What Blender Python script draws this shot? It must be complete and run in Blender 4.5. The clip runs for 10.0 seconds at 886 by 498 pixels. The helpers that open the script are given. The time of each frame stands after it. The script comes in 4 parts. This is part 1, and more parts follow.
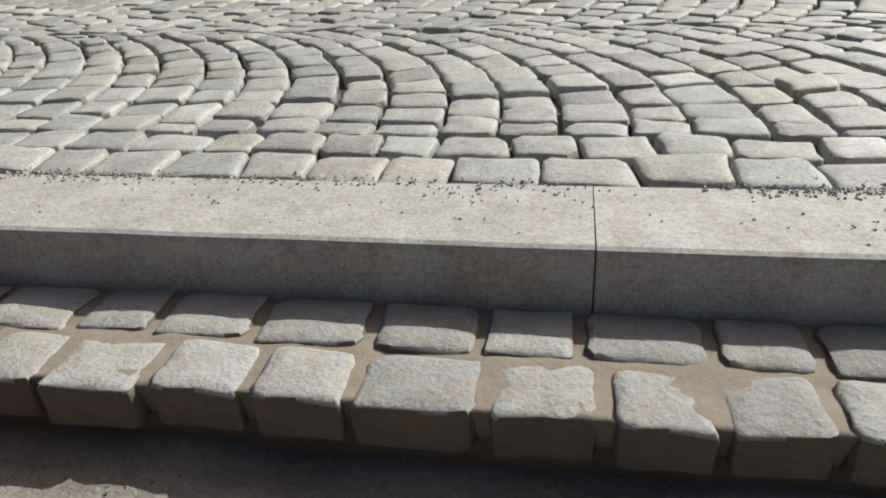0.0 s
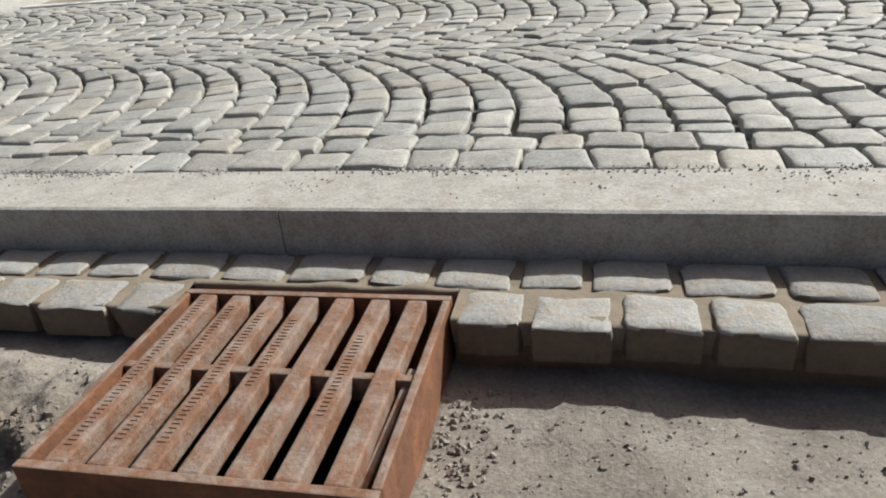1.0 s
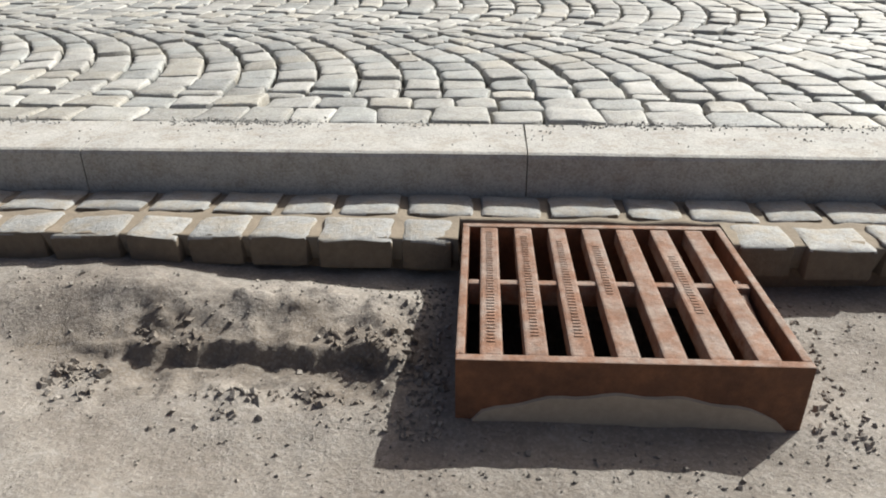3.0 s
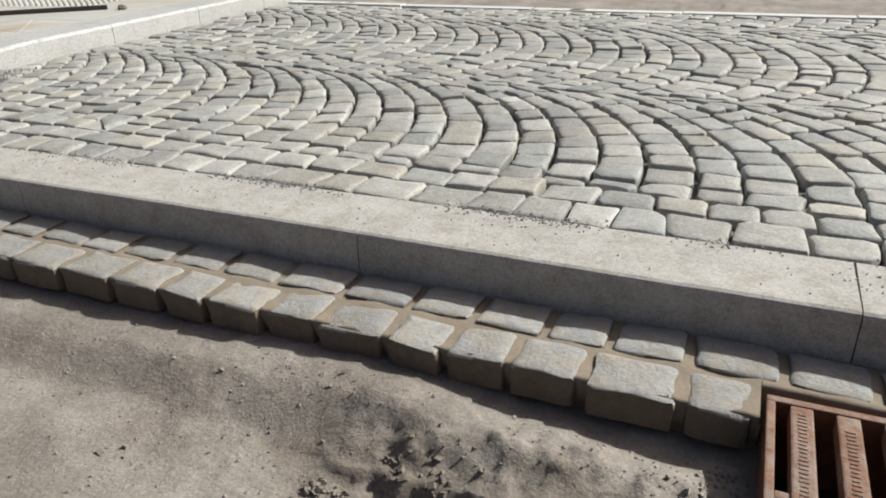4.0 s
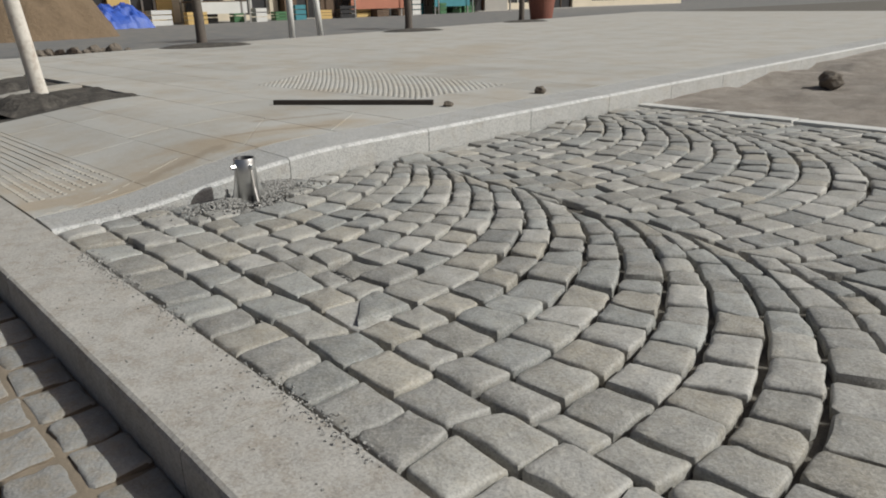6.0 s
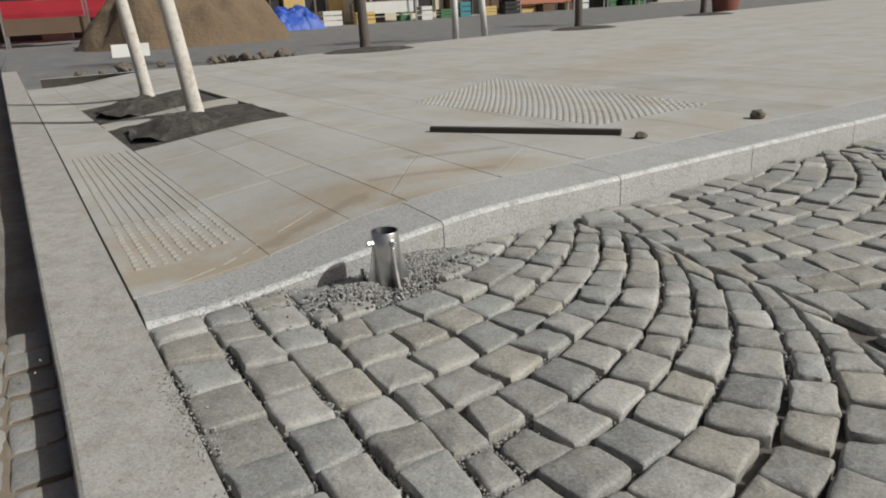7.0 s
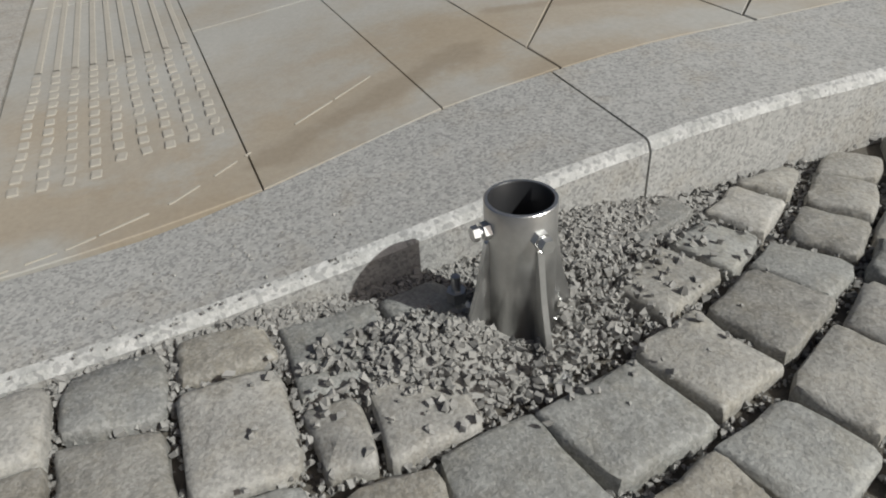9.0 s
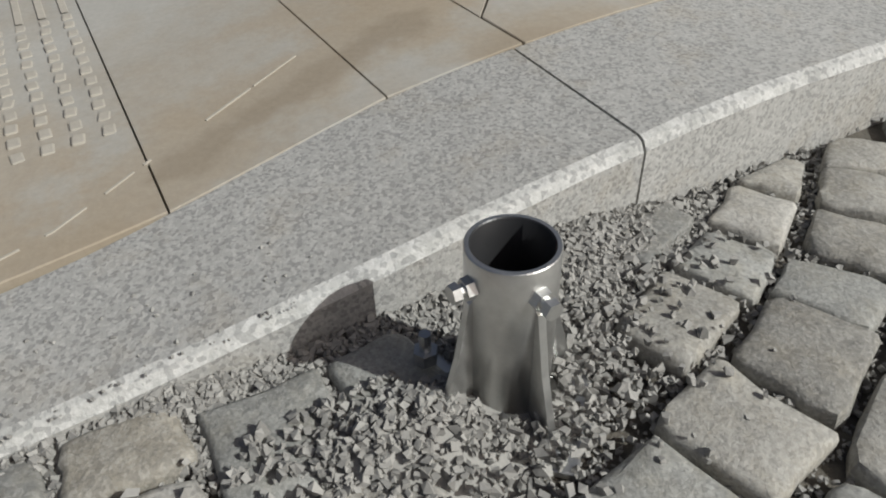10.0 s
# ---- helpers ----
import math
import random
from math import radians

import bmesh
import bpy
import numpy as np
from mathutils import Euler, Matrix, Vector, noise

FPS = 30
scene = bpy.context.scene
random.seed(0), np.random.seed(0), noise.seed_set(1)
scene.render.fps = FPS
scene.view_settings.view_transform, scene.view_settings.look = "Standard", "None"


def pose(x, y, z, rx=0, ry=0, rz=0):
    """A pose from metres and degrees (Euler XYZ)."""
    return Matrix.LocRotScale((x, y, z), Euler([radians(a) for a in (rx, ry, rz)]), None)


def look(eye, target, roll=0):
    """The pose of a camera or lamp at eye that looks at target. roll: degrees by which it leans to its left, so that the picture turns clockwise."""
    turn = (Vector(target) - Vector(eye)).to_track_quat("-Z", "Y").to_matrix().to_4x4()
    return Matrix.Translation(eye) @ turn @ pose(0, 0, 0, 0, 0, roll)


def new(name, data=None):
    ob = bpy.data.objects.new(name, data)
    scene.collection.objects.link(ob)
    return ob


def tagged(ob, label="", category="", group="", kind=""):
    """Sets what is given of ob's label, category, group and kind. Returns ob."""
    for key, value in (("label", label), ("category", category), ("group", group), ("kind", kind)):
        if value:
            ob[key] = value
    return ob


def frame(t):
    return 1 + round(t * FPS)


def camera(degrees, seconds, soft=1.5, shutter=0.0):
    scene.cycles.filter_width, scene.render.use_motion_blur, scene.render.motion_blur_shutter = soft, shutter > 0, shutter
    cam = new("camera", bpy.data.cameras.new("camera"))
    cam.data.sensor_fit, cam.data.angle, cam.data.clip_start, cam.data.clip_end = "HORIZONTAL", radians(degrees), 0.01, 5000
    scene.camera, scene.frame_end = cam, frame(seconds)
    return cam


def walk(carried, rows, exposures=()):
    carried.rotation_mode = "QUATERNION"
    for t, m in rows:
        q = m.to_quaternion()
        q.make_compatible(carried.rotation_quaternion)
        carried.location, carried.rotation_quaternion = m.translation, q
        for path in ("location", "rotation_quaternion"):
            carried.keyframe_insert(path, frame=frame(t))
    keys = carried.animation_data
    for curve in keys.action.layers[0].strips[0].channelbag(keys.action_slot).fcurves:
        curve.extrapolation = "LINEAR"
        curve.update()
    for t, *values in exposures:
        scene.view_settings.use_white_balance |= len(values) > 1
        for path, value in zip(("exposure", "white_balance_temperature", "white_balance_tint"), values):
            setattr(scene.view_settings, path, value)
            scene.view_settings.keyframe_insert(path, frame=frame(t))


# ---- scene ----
cam = camera(63.4, 10.0, soft=1.9)
PATH = [
    (0, (0.06, 0.009, 0.464), (-0.248, 1.747, -0.477), -3.1),
    (0.5, (-0.195, -0.179, 0.537), (-0.657, 1.559, -0.339), -3.5),
    (1, (-0.487, -0.328, 0.551), (-0.917, 1.406, -0.349), -5.6),
    (1.5, (-0.665, -0.462, 0.558), (-1.098, 1.279, -0.325), -6.1),
    (2, (-0.811, -0.617, 0.513), (-1.116, 1.163, -0.346), -5.7),
    (2.2, (-0.871, -0.643, 0.492), (-1.11, 1.147, -0.368), -5.1),
    (3.3, (-1.305, -0.531, 0.559), (-1.385, 1.242, -0.362), 0.2),
    (3.4, (-1.312, -0.496, 0.573), (-1.511, 1.268, -0.348), -1.3),
    (3.5, (-1.326, -0.475, 0.59), (-1.595, 1.279, -0.332), -1.5),
    (4, (-1.358, -0.371, 0.655), (-2.088, 1.28, -0.205), -1.6),
    (4.5, (-1.409, -0.213, 0.684), (-2.439, 1.312, -0.101), -0.8),
    (5, (-1.633, 0.054, 0.68), (-2.752, 1.542, -0.05), -0.3),
    (5.5, (-1.868, 0.329, 0.673), (-3.145, 1.712, 0.0), -1.8),
    (5.7, (-1.981, 0.428, 0.676), (-3.33, 1.747, 0.011), -1.3),
    (6.8, (-2.663, 0.861, 0.735), (-4.259, 1.873, 0.08), -3.2),
    (7, (-2.807, 0.949, 0.754), (-4.469, 1.844, 0.095), -3.0),
    (7.2, (-2.975, 1.035, 0.73), (-4.671, 1.864, 0.071), -2.4),
    (7.5, (-3.181, 1.146, 0.721), (-4.864, 1.93, -0.021), -2.2),
    (7.7, (-3.319, 1.206, 0.712), (-4.964, 1.977, -0.123), -2.8),
    (8, (-3.509, 1.293, 0.683), (-5.134, 2.022, -0.227), -1.8),
    (8.5, (-3.767, 1.385, 0.621), (-5.382, 1.941, -0.418), -1.7),
    (9, (-3.972, 1.428, 0.532), (-5.537, 1.947, -0.598), -3.3),
    (9.5, (-4.105, 1.44, 0.488), (-5.542, 2.056, -0.76), -3.0),
    (10, (-4.173, 1.472, 0.5), (-5.592, 2.133, -0.744), -1.8),
]
EXPOSURES = [(0, 0.3), (1, 0.33), (2.2, 0.48), (3.3, 0.65), (4, 0.33), (4.5, 0.12), (5.5, -0.29), (7, -0.42), (8, -0.47), (9.5, -0.42), (10, -0.37)]
walk(cam, [(t, look(eye, target, roll)) for t, eye, target, roll in PATH], EXPOSURES)

# ---- world and sun ----
SUN_DIR = Vector((0.09, 0.075, 0.098)).normalized()
world = bpy.data.worlds.new("sky")
scene.world = world
world.use_nodes = True
wn = world.node_tree.nodes
sky = wn.new("ShaderNodeTexSky")
sky.sky_type = "NISHITA"
sky.sun_disc = False
sky.sun_elevation = math.asin(SUN_DIR.z)
sky.sun_rotation = math.atan2(SUN_DIR.x, SUN_DIR.y)
sky.air_density, sky.dust_density, sky.ozone_density = 0.7, 6.0, 0.5
world.node_tree.links.new(sky.outputs[0], wn["Background"].inputs[0])
wn["Background"].inputs[1].default_value = 0.061
sun_data = bpy.data.lights.new("sun", "SUN")
sun_data.energy, sun_data.angle, sun_data.color = 4.5, radians(0.53), (0.957, 0.985, 0.953)
sun = new("sun", sun_data)
sun.matrix_world = look(SUN_DIR * 30, (0, 0, 0))


# ---- materials ----
def mat(name, base, rough=0.85, var=0.15, grain=60.0, coarse=5.0, bump=0.3, depth=0.004, tint=None, tint_at=0.55, tint_amount=0.7,
        metal=0.0, speck=0.0, per_object=0.0, per_island=0.0, speck_scale=260.0, hues=(), stains=()):
    """Colour with variation at two scales, optional blotches of a second colour, specks and relief."""
    m = bpy.data.materials.new(name)
    m.use_nodes = True
    nt = m.node_tree
    n, link = nt.nodes, nt.links.new
    bsdf = n["Principled BSDF"]
    bsdf.inputs["Roughness"].default_value = rough
    bsdf.inputs["Metallic"].default_value = metal
    tc = n.new("ShaderNodeNewGeometry")
    pos = tc.outputs["Position"]

    def noise_at(scale, detail=4.0, rgh=0.6):
        t = n.new("ShaderNodeTexNoise")
        t.inputs["Scale"].default_value, t.inputs["Detail"].default_value, t.inputs["Roughness"].default_value = scale, detail, rgh
        link(pos, t.inputs["Vector"])
        return t.outputs["Fac"]

    def math_node(op, a, b, clamp=False):
        k = n.new("ShaderNodeMath")
        k.operation, k.use_clamp = op, clamp
        for s, v in zip(k.inputs, (a, b)):
            if isinstance(v, (int, float)):
                s.default_value = v
            else:
                link(v, s)
        return k.outputs[0]

    def mix(fac, a, b, kind="MIX"):
        k = n.new("ShaderNodeMix")
        k.data_type, k.blend_type = "RGBA", kind
        for s, v in ((k.inputs[0], fac), (k.inputs[6], a), (k.inputs[7], b)):
            if isinstance(v, (int, float)):
                s.default_value = v
            elif isinstance(v, tuple):
                s.default_value = (*v, 1)
            else:
                link(v, s)
        return k.outputs[2]

    fine, big = noise_at(grain, 6.0, 0.7), noise_at(coarse, 4.0, 0.6)
    level = math_node("ADD", math_node("MULTIPLY", math_node("SUBTRACT", fine, 0.5), var * 2.4), math_node("MULTIPLY", math_node("SUBTRACT", big, 0.5), var * 2.0))
    if per_object:
        info = n.new("ShaderNodeObjectInfo")
        level = math_node("ADD", level, math_node("MULTIPLY", math_node("SUBTRACT", info.outputs["Random"], 0.5), per_object))
    if per_island:
        level = math_node("ADD", level, math_node("MULTIPLY", math_node("SUBTRACT", tc.outputs["Random Per Island"], 0.5), per_island))
    gain = math_node("ADD", level, 1.0)
    if hues:
        which = info.outputs["Random"] if per_object else tc.outputs["Random Per Island"]
        pick = n.new("ShaderNodeValToRGB")
        pick.color_ramp.interpolation = "CONSTANT"
        for k, (at, c) in enumerate(hues):
            el = pick.color_ramp.elements[k] if k < 2 else pick.color_ramp.elements.new(at)
            el.position, el.color = at, (*c, 1)
        link(math_node("FRACT", math_node("MULTIPLY", which, 7.31), 0.0), pick.inputs[0])
    colour = base
    if tint:
        ramp = n.new("ShaderNodeMapRange")
        ramp.inputs["From Min"].default_value, ramp.inputs["From Max"].default_value = tint_at - 0.09, tint_at + 0.12
        ramp.inputs["To Max"].default_value = tint_amount
        link(noise_at(coarse * 1.7 + 0.3, 6.0, 0.7), ramp.inputs["Value"])
        colour = mix(ramp.outputs[0], base, tint)
    if hues:
        colour = mix(0.55, colour, pick.outputs[0])
    for (x0, y0), (x1, y1), width, strength, stain in stains:
        L = math.hypot(x1 - x0, y1 - y0)
        ux, uy = (x1 - x0) / L, (y1 - y0) / L
        sep = n.new("ShaderNodeSeparateXYZ")
        link(pos, sep.inputs[0])
        px, py = math_node("SUBTRACT", sep.outputs[0], x0), math_node("SUBTRACT", sep.outputs[1], y0)
        along = math_node("ADD", math_node("MULTIPLY", px, ux), math_node("MULTIPLY", py, uy))
        across = math_node("SUBTRACT", math_node("MULTIPLY", px, uy), math_node("MULTIPLY", py, ux))
        over = math_node("ABSOLUTE", math_node("SUBTRACT", along, L / 2), 0.0)
        over = math_node("MAXIMUM", math_node("SUBTRACT", over, L / 2), 0.0)
        dist = math_node("ADD", math_node("ABSOLUTE", across, 0.0), over)
        dist = math_node("ADD", dist, math_node("MULTIPLY", math_node("SUBTRACT", noise_at(7.0, 5.0, 0.65), 0.5), width * 2.2))
        soft = n.new("ShaderNodeMapRange")
        soft.interpolation_type = "SMOOTHSTEP"
        for key, v in (("From Min", width), ("From Max", width * 0.15), ("To Min", 0.0), ("To Max", strength)):
            soft.inputs[key].default_value = v
        link(dist, soft.inputs["Value"])
        colour = mix(soft.outputs[0], colour, stain)
    vec = n.new("ShaderNodeCombineColor")
    for s in vec.inputs:
        link(gain, s)
    colour = mix(1.0, colour, vec.outputs[0], "MULTIPLY")
    if speck:
        vor = n.new("ShaderNodeTexVoronoi")
        vor.inputs["Scale"].default_value = speck_scale
        link(pos, vor.inputs["Vector"])
        sep = n.new("ShaderNodeSeparateColor")
        link(vor.outputs["Color"], sep.inputs[0])
        dark = math_node("GREATER_THAN", sep.outputs[0], 0.72)
        light = math_node("LESS_THAN", sep.outputs[0], 0.25)
        colour = mix(math_node("MULTIPLY", dark, speck), colour, (0.05, 0.05, 0.055))
        colour = mix(math_node("MULTIPLY", light, speck * 0.6), colour, (0.75, 0.74, 0.71))
    link(colour, bsdf.inputs["Base Color"])
    b = n.new("ShaderNodeBump")
    b.inputs["Strength"].default_value, b.inputs["Distance"].default_value = bump, depth
    link(math_node("ADD", math_node("MULTIPLY", fine, 0.7), math_node("MULTIPLY", noise_at(grain * 0.2, 6.0, 0.7), 1.5)), b.inputs["Height"])
    link(b.outputs[0], bsdf.inputs["Normal"])
    return m


HUES = ((0.0, (0.3, 0.287, 0.256)), (0.26, (0.258, 0.267, 0.256)), (0.45, (0.335, 0.304, 0.248)), (0.6, (0.275, 0.266, 0.245)), (0.76, (0.395, 0.38, 0.35)), (0.92, (0.19, 0.197, 0.192)))
M_EARTH = mat("earth", (0.207, 0.176, 0.147), 0.95, 0.26, 150, 2.2, 0.7, 0.006, tint=(0.33, 0.295, 0.255), tint_at=0.5, speck=0.1, speck_scale=190,
              stains=(((-1.95, 0.42), (-1.38, 0.42), 0.15, 0.7, (0.135, 0.106, 0.08)), ((-4.2, 0.44), (-2.0, 0.5), 0.12, 0.35, (0.17, 0.137, 0.106))))
M_GRIT = mat("earth_grit", (0.235, 0.208, 0.18), 0.95, 0.15, 200, 20, 0.3, 0.001, per_island=0.5)
M_BED = mat("joint_sand", (0.13, 0.118, 0.1), 0.95, 0.3, 120, 8, 0.8, 0.006)
M_SETT = mat("sett_granite", (0.37, 0.361, 0.338), 0.64, 0.42, 110, 13, 0.55, 0.005, tint=(0.33, 0.298, 0.24), tint_at=0.54, tint_amount=0.9, speck=0.16, per_object=0.34, speck_scale=300, hues=HUES)
M_SETT_FAR = mat("sett_granite_far", (0.37, 0.361, 0.338), 0.64, 0.42, 110, 13, 0.55, 0.005, tint=(0.33, 0.298, 0.24), tint_at=0.54, tint_amount=0.9, speck=0.16, per_island=0.34, speck_scale=300, hues=HUES)
M_GUTTER = mat("gutter_sett", (0.315, 0.308, 0.292), 0.85, 0.22, 110, 14, 0.7, 0.006, tint=(0.31, 0.26, 0.195), tint_at=0.52, per_object=0.3, speck=0.08)
M_SETT_SIDE = mat("brown_sett_side", (0.16, 0.125, 0.09), 0.95, 0.3, 70, 12, 0.8, 0.006)
M_KERB = mat("kerb_concrete", (0.4, 0.38, 0.348), 0.86, 0.27, 110, 9, 0.6, 0.003, tint=(0.29, 0.25, 0.2), tint_at=0.555, tint_amount=0.7, speck=0.16, per_object=0.08)
M_KERB_B = mat("kerb_granite", (0.41, 0.405, 0.39), 0.8, 0.16, 130, 5, 0.6, 0.003, speck=0.27, speck_scale=240, per_object=0.08, tint=(0.37, 0.33, 0.27), tint_at=0.6, tint_amount=0.6)
SAND, DUSK = (0.37, 0.305, 0.225), (0.26, 0.215, 0.16)
STAINS = (((-5.05, 1.12), (-4.94, 1.35), 0.17, 0.75, SAND), ((-4.98, 1.4), (-5.3, 1.95), 0.17, 0.72, SAND), ((-5.35, 1.75), (-5.22, 2.65), 0.17, 0.65, SAND), ((-5.02, 1.5), (-5.2, 1.9), 0.05, 0.55, DUSK),
          ((-5.01, 1.96), (-4.9, 2.35), 0.07, 0.65, DUSK), ((-5.02, 1.95), (-4.88, 2.65), 0.13, 0.6, SAND), ((-5.37, 2.02), (-5.21, 2.5), 0.035, 0.5, DUSK), ((-5.4, 1.15), (-5.1, 1.3), 0.18, 0.6, SAND),
          ((-5.6, 2.3), (-5.5, 2.75), 0.05, 0.5, DUSK), ((-7.5, 5.0), (-9.0, 7.5), 0.6, 0.4, SAND))
M_SLAB = mat("paving_slab", (0.42, 0.408, 0.378), 0.85, 0.15, 90, 1.6, 0.3, 0.002, tint=(0.365, 0.31, 0.24), tint_at=0.53, tint_amount=0.6, per_object=0.12, stains=STAINS)
M_WORN = mat("worn_tactile", (0.42, 0.39, 0.34), 0.85, 0.15, 90, 6, 0.4, 0.002)
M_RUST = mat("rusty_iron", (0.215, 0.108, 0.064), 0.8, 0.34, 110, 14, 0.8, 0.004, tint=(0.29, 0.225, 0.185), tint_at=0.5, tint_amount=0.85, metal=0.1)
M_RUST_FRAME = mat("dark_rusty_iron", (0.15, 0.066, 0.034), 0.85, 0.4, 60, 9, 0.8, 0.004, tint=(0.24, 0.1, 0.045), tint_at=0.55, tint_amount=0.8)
M_STEEL = mat("galvanised_steel", (0.62, 0.62, 0.61), 0.3, 0.15, 90, 20, 0.2, 0.001, metal=0.9)
M_BOLT = mat("bright_zinc", (0.72, 0.72, 0.71), 0.38, 0.12, 120, 30, 0.25, 0.001, metal=1.0)
M_WOOD = mat("dark_timber", (0.06, 0.05, 0.042), 0.8, 0.25, 60, 9, 0.5, 0.003)
M_BARK = mat("limewashed_bark", (0.62, 0.58, 0.52), 0.9, 0.18, 40, 9, 0.8, 0.006, tint=(0.32, 0.24, 0.18), tint_at=0.6)
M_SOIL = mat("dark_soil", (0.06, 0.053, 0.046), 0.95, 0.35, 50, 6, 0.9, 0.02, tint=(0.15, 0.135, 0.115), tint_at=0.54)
M_LEAF = mat("leaf", (0.07, 0.11, 0.03), 0.6, 0.3, 20, 3, 0.1, 0.001, per_island=0.5)
M_ARRIS = mat("pale_arris", (0.56, 0.555, 0.54), 0.7, 0.25, 160, 14, 0.7, 0.003, speck=0.3, speck_scale=170, tint=(0.40, 0.40, 0.385), tint_at=0.5, tint_amount=0.9)
M_CHIP = mat("stone_chips", (0.3, 0.292, 0.276), 0.85, 0.15, 200, 20, 0.3, 0.001, per_island=0.4)
M_JOINT = mat("sandy_joint", (0.235, 0.19, 0.14), 0.95, 0.2, 110, 9, 0.6, 0.003)
M_BEDDING = mat("earth_bedding", (0.17, 0.125, 0.085), 0.95, 0.25, 60, 9, 0.8, 0.008)
M_MUD = mat("dried_mud", (0.40, 0.33, 0.25), 0.95, 0.2, 70, 9, 0.5, 0.003)
M_ROCK = mat("brown_rock", (0.15, 0.125, 0.1), 0.9, 0.3, 40, 8, 0.8, 0.01)
M_HEAP = mat("earth_heap", (0.17, 0.12, 0.075), 0.95, 0.3, 10, 1.0, 0.9, 0.05)
M_DARKBARK = mat("dark_bark", (0.12, 0.1, 0.085), 0.9, 0.25, 40, 8, 0.8, 0.006)
M_PALE = mat("pale_paint", (0.62, 0.61, 0.58), 0.6, 0.1, 30, 3, 0.1, 0.001)
M_PLANTER = mat("red_brown_planter", (0.22, 0.08, 0.055), 0.7, 0.2, 30, 4, 0.2, 0.002)
M_RED = mat("red_canvas", (0.55, 0.04, 0.06), 0.8, 0.12, 30, 2, 0.2, 0.002)
M_TERRA = mat("terracotta_canvas", (0.42, 0.17, 0.11), 0.8, 0.15, 30, 2, 0.2, 0.002)
M_BLUE = mat("blue_tarpaulin", (0.03, 0.09, 0.42), 0.5, 0.2, 20, 3, 0.5, 0.02)
M_YELLOW = mat("ochre_plaster", (0.58, 0.4, 0.16), 0.9, 0.12, 25, 1.2, 0.2, 0.002)
M_CREAM = mat("cream_plaster", (0.62, 0.54, 0.42), 0.9, 0.12, 25, 1.2, 0.2, 0.002)
M_GREYWALL = mat("grey_plaster", (0.36, 0.34, 0.31), 0.9, 0.15, 25, 1.2, 0.2, 0.002)
M_BROWNWALL = mat("brown_boarding", (0.13, 0.085, 0.055), 0.8, 0.2, 25, 1.5, 0.3, 0.003)
M_DARK = mat("dark_opening", (0.03, 0.03, 0.032), 0.4, 0.3, 10, 2, 0.1, 0.001)
M_ROOF = mat("roof_tile", (0.25, 0.11, 0.07), 0.9, 0.25, 20, 1, 0.5, 0.01)
M_ASPHALT = mat("asphalt", (0.16, 0.16, 0.16), 0.9, 0.15, 70, 1.2, 0.4, 0.004, tint=(0.24, 0.22, 0.19), tint_at=0.52)


# ---- helpers of this scene ----
def mesh_from(bm, name, material, smooth=False):
    me = bpy.data.meshes.new(name)
    bm.to_mesh(me)
    bm.free()
    me.materials.append(material)
    if smooth:
        me.polygons.foreach_set("use_smooth", [True] * len(me.polygons))
    return me


def crisp(mesh):
    """Keeps the arrises sharp and the rest smooth."""
    mesh.set_sharp_from_angle(angle=radians(42))
    return mesh


def part(name, bm, material, parent=None, label="", smooth=False):
    ob = new(name, mesh_from(bm, name, material, smooth))
    if parent is not None:
        ob.parent = parent
    if label:
        ob["label"] = label
    return ob


def box(bm, lo, hi, bevel=0.0, m=None):
    res = bmesh.ops.create_cube(bm, size=1.0)
    vs = res["verts"]
    for v in vs:
        v.co = Vector([lo[k] + (v.co[k] + 0.5) * (hi[k] - lo[k]) for k in range(3)])
    if bevel:
        es = list({e for v in vs for e in v.link_edges})
        vs = list({v for f in bmesh.ops.bevel(bm, geom=es, offset=bevel, segments=2, profile=0.6, affect="EDGES")["faces"] for v in f.verts} | {v for v in vs if v.is_valid})
    if m is not None:
        bmesh.ops.transform(bm, matrix=m, verts=vs)
    return bm


def one_box(lo, hi, bevel=0.0, m=None):
    return box(bmesh.new(), lo, hi, bevel, m)


def fbm(x, y, s, k=4):
    return noise.fractal((x * s, y * s, 0.37), 1.0, 2.0, k)


def smooth01(t):
    t = min(1.0, max(0.0, t))
    return t * t * (3 - 2 * t)


# ---- plan ----
KERB_FRONT, KERB_BACK = 0.885, 1.1
COB_END = 4.62
GUTTER_Z, BED_Z, ROAD_Z = -0.1, -0.026, -0.207
GRATE = (-1.262, -0.743, 0.262, 0.737, -0.094)
PITS = ((-8.35, -7.25), (-9.85, -8.6))


def foot_end(y):
    """Far edge of the footway, along the road."""
    return -12.4 - 0.25 * max(0.0, y - 3)


def tilted(y, x):
    """The slab courses run slightly askew to the main kerb."""
    return y + 0.05 * (x + 5)


def bend(x):
    """The main kerb bows slightly and swings gently away past the footway's corner."""
    if x < -5:
        return -0.046 + 0.03 * (x + 5)
    if x > 0.1:
        return -0.008 - 0.01 * (x - 0.1)
    return 0.013 - 0.0058 * (x + 1.8) ** 2


def side_kerb_x(y):
    """Face of the side kerb towards the setts."""
    return -4.67 - 0.06 * (y - 1.3)


def side_kerb_width(y):
    return 0.21 + 0.085 * smooth01((y - 1.25) / 0.6)


def side_z(y):
    """Top of the side kerb and of the footway: low beside the main kerb, then up to full height."""
    return 0.002 + 0.1 * smooth01((y - 1.1) / 1.15)


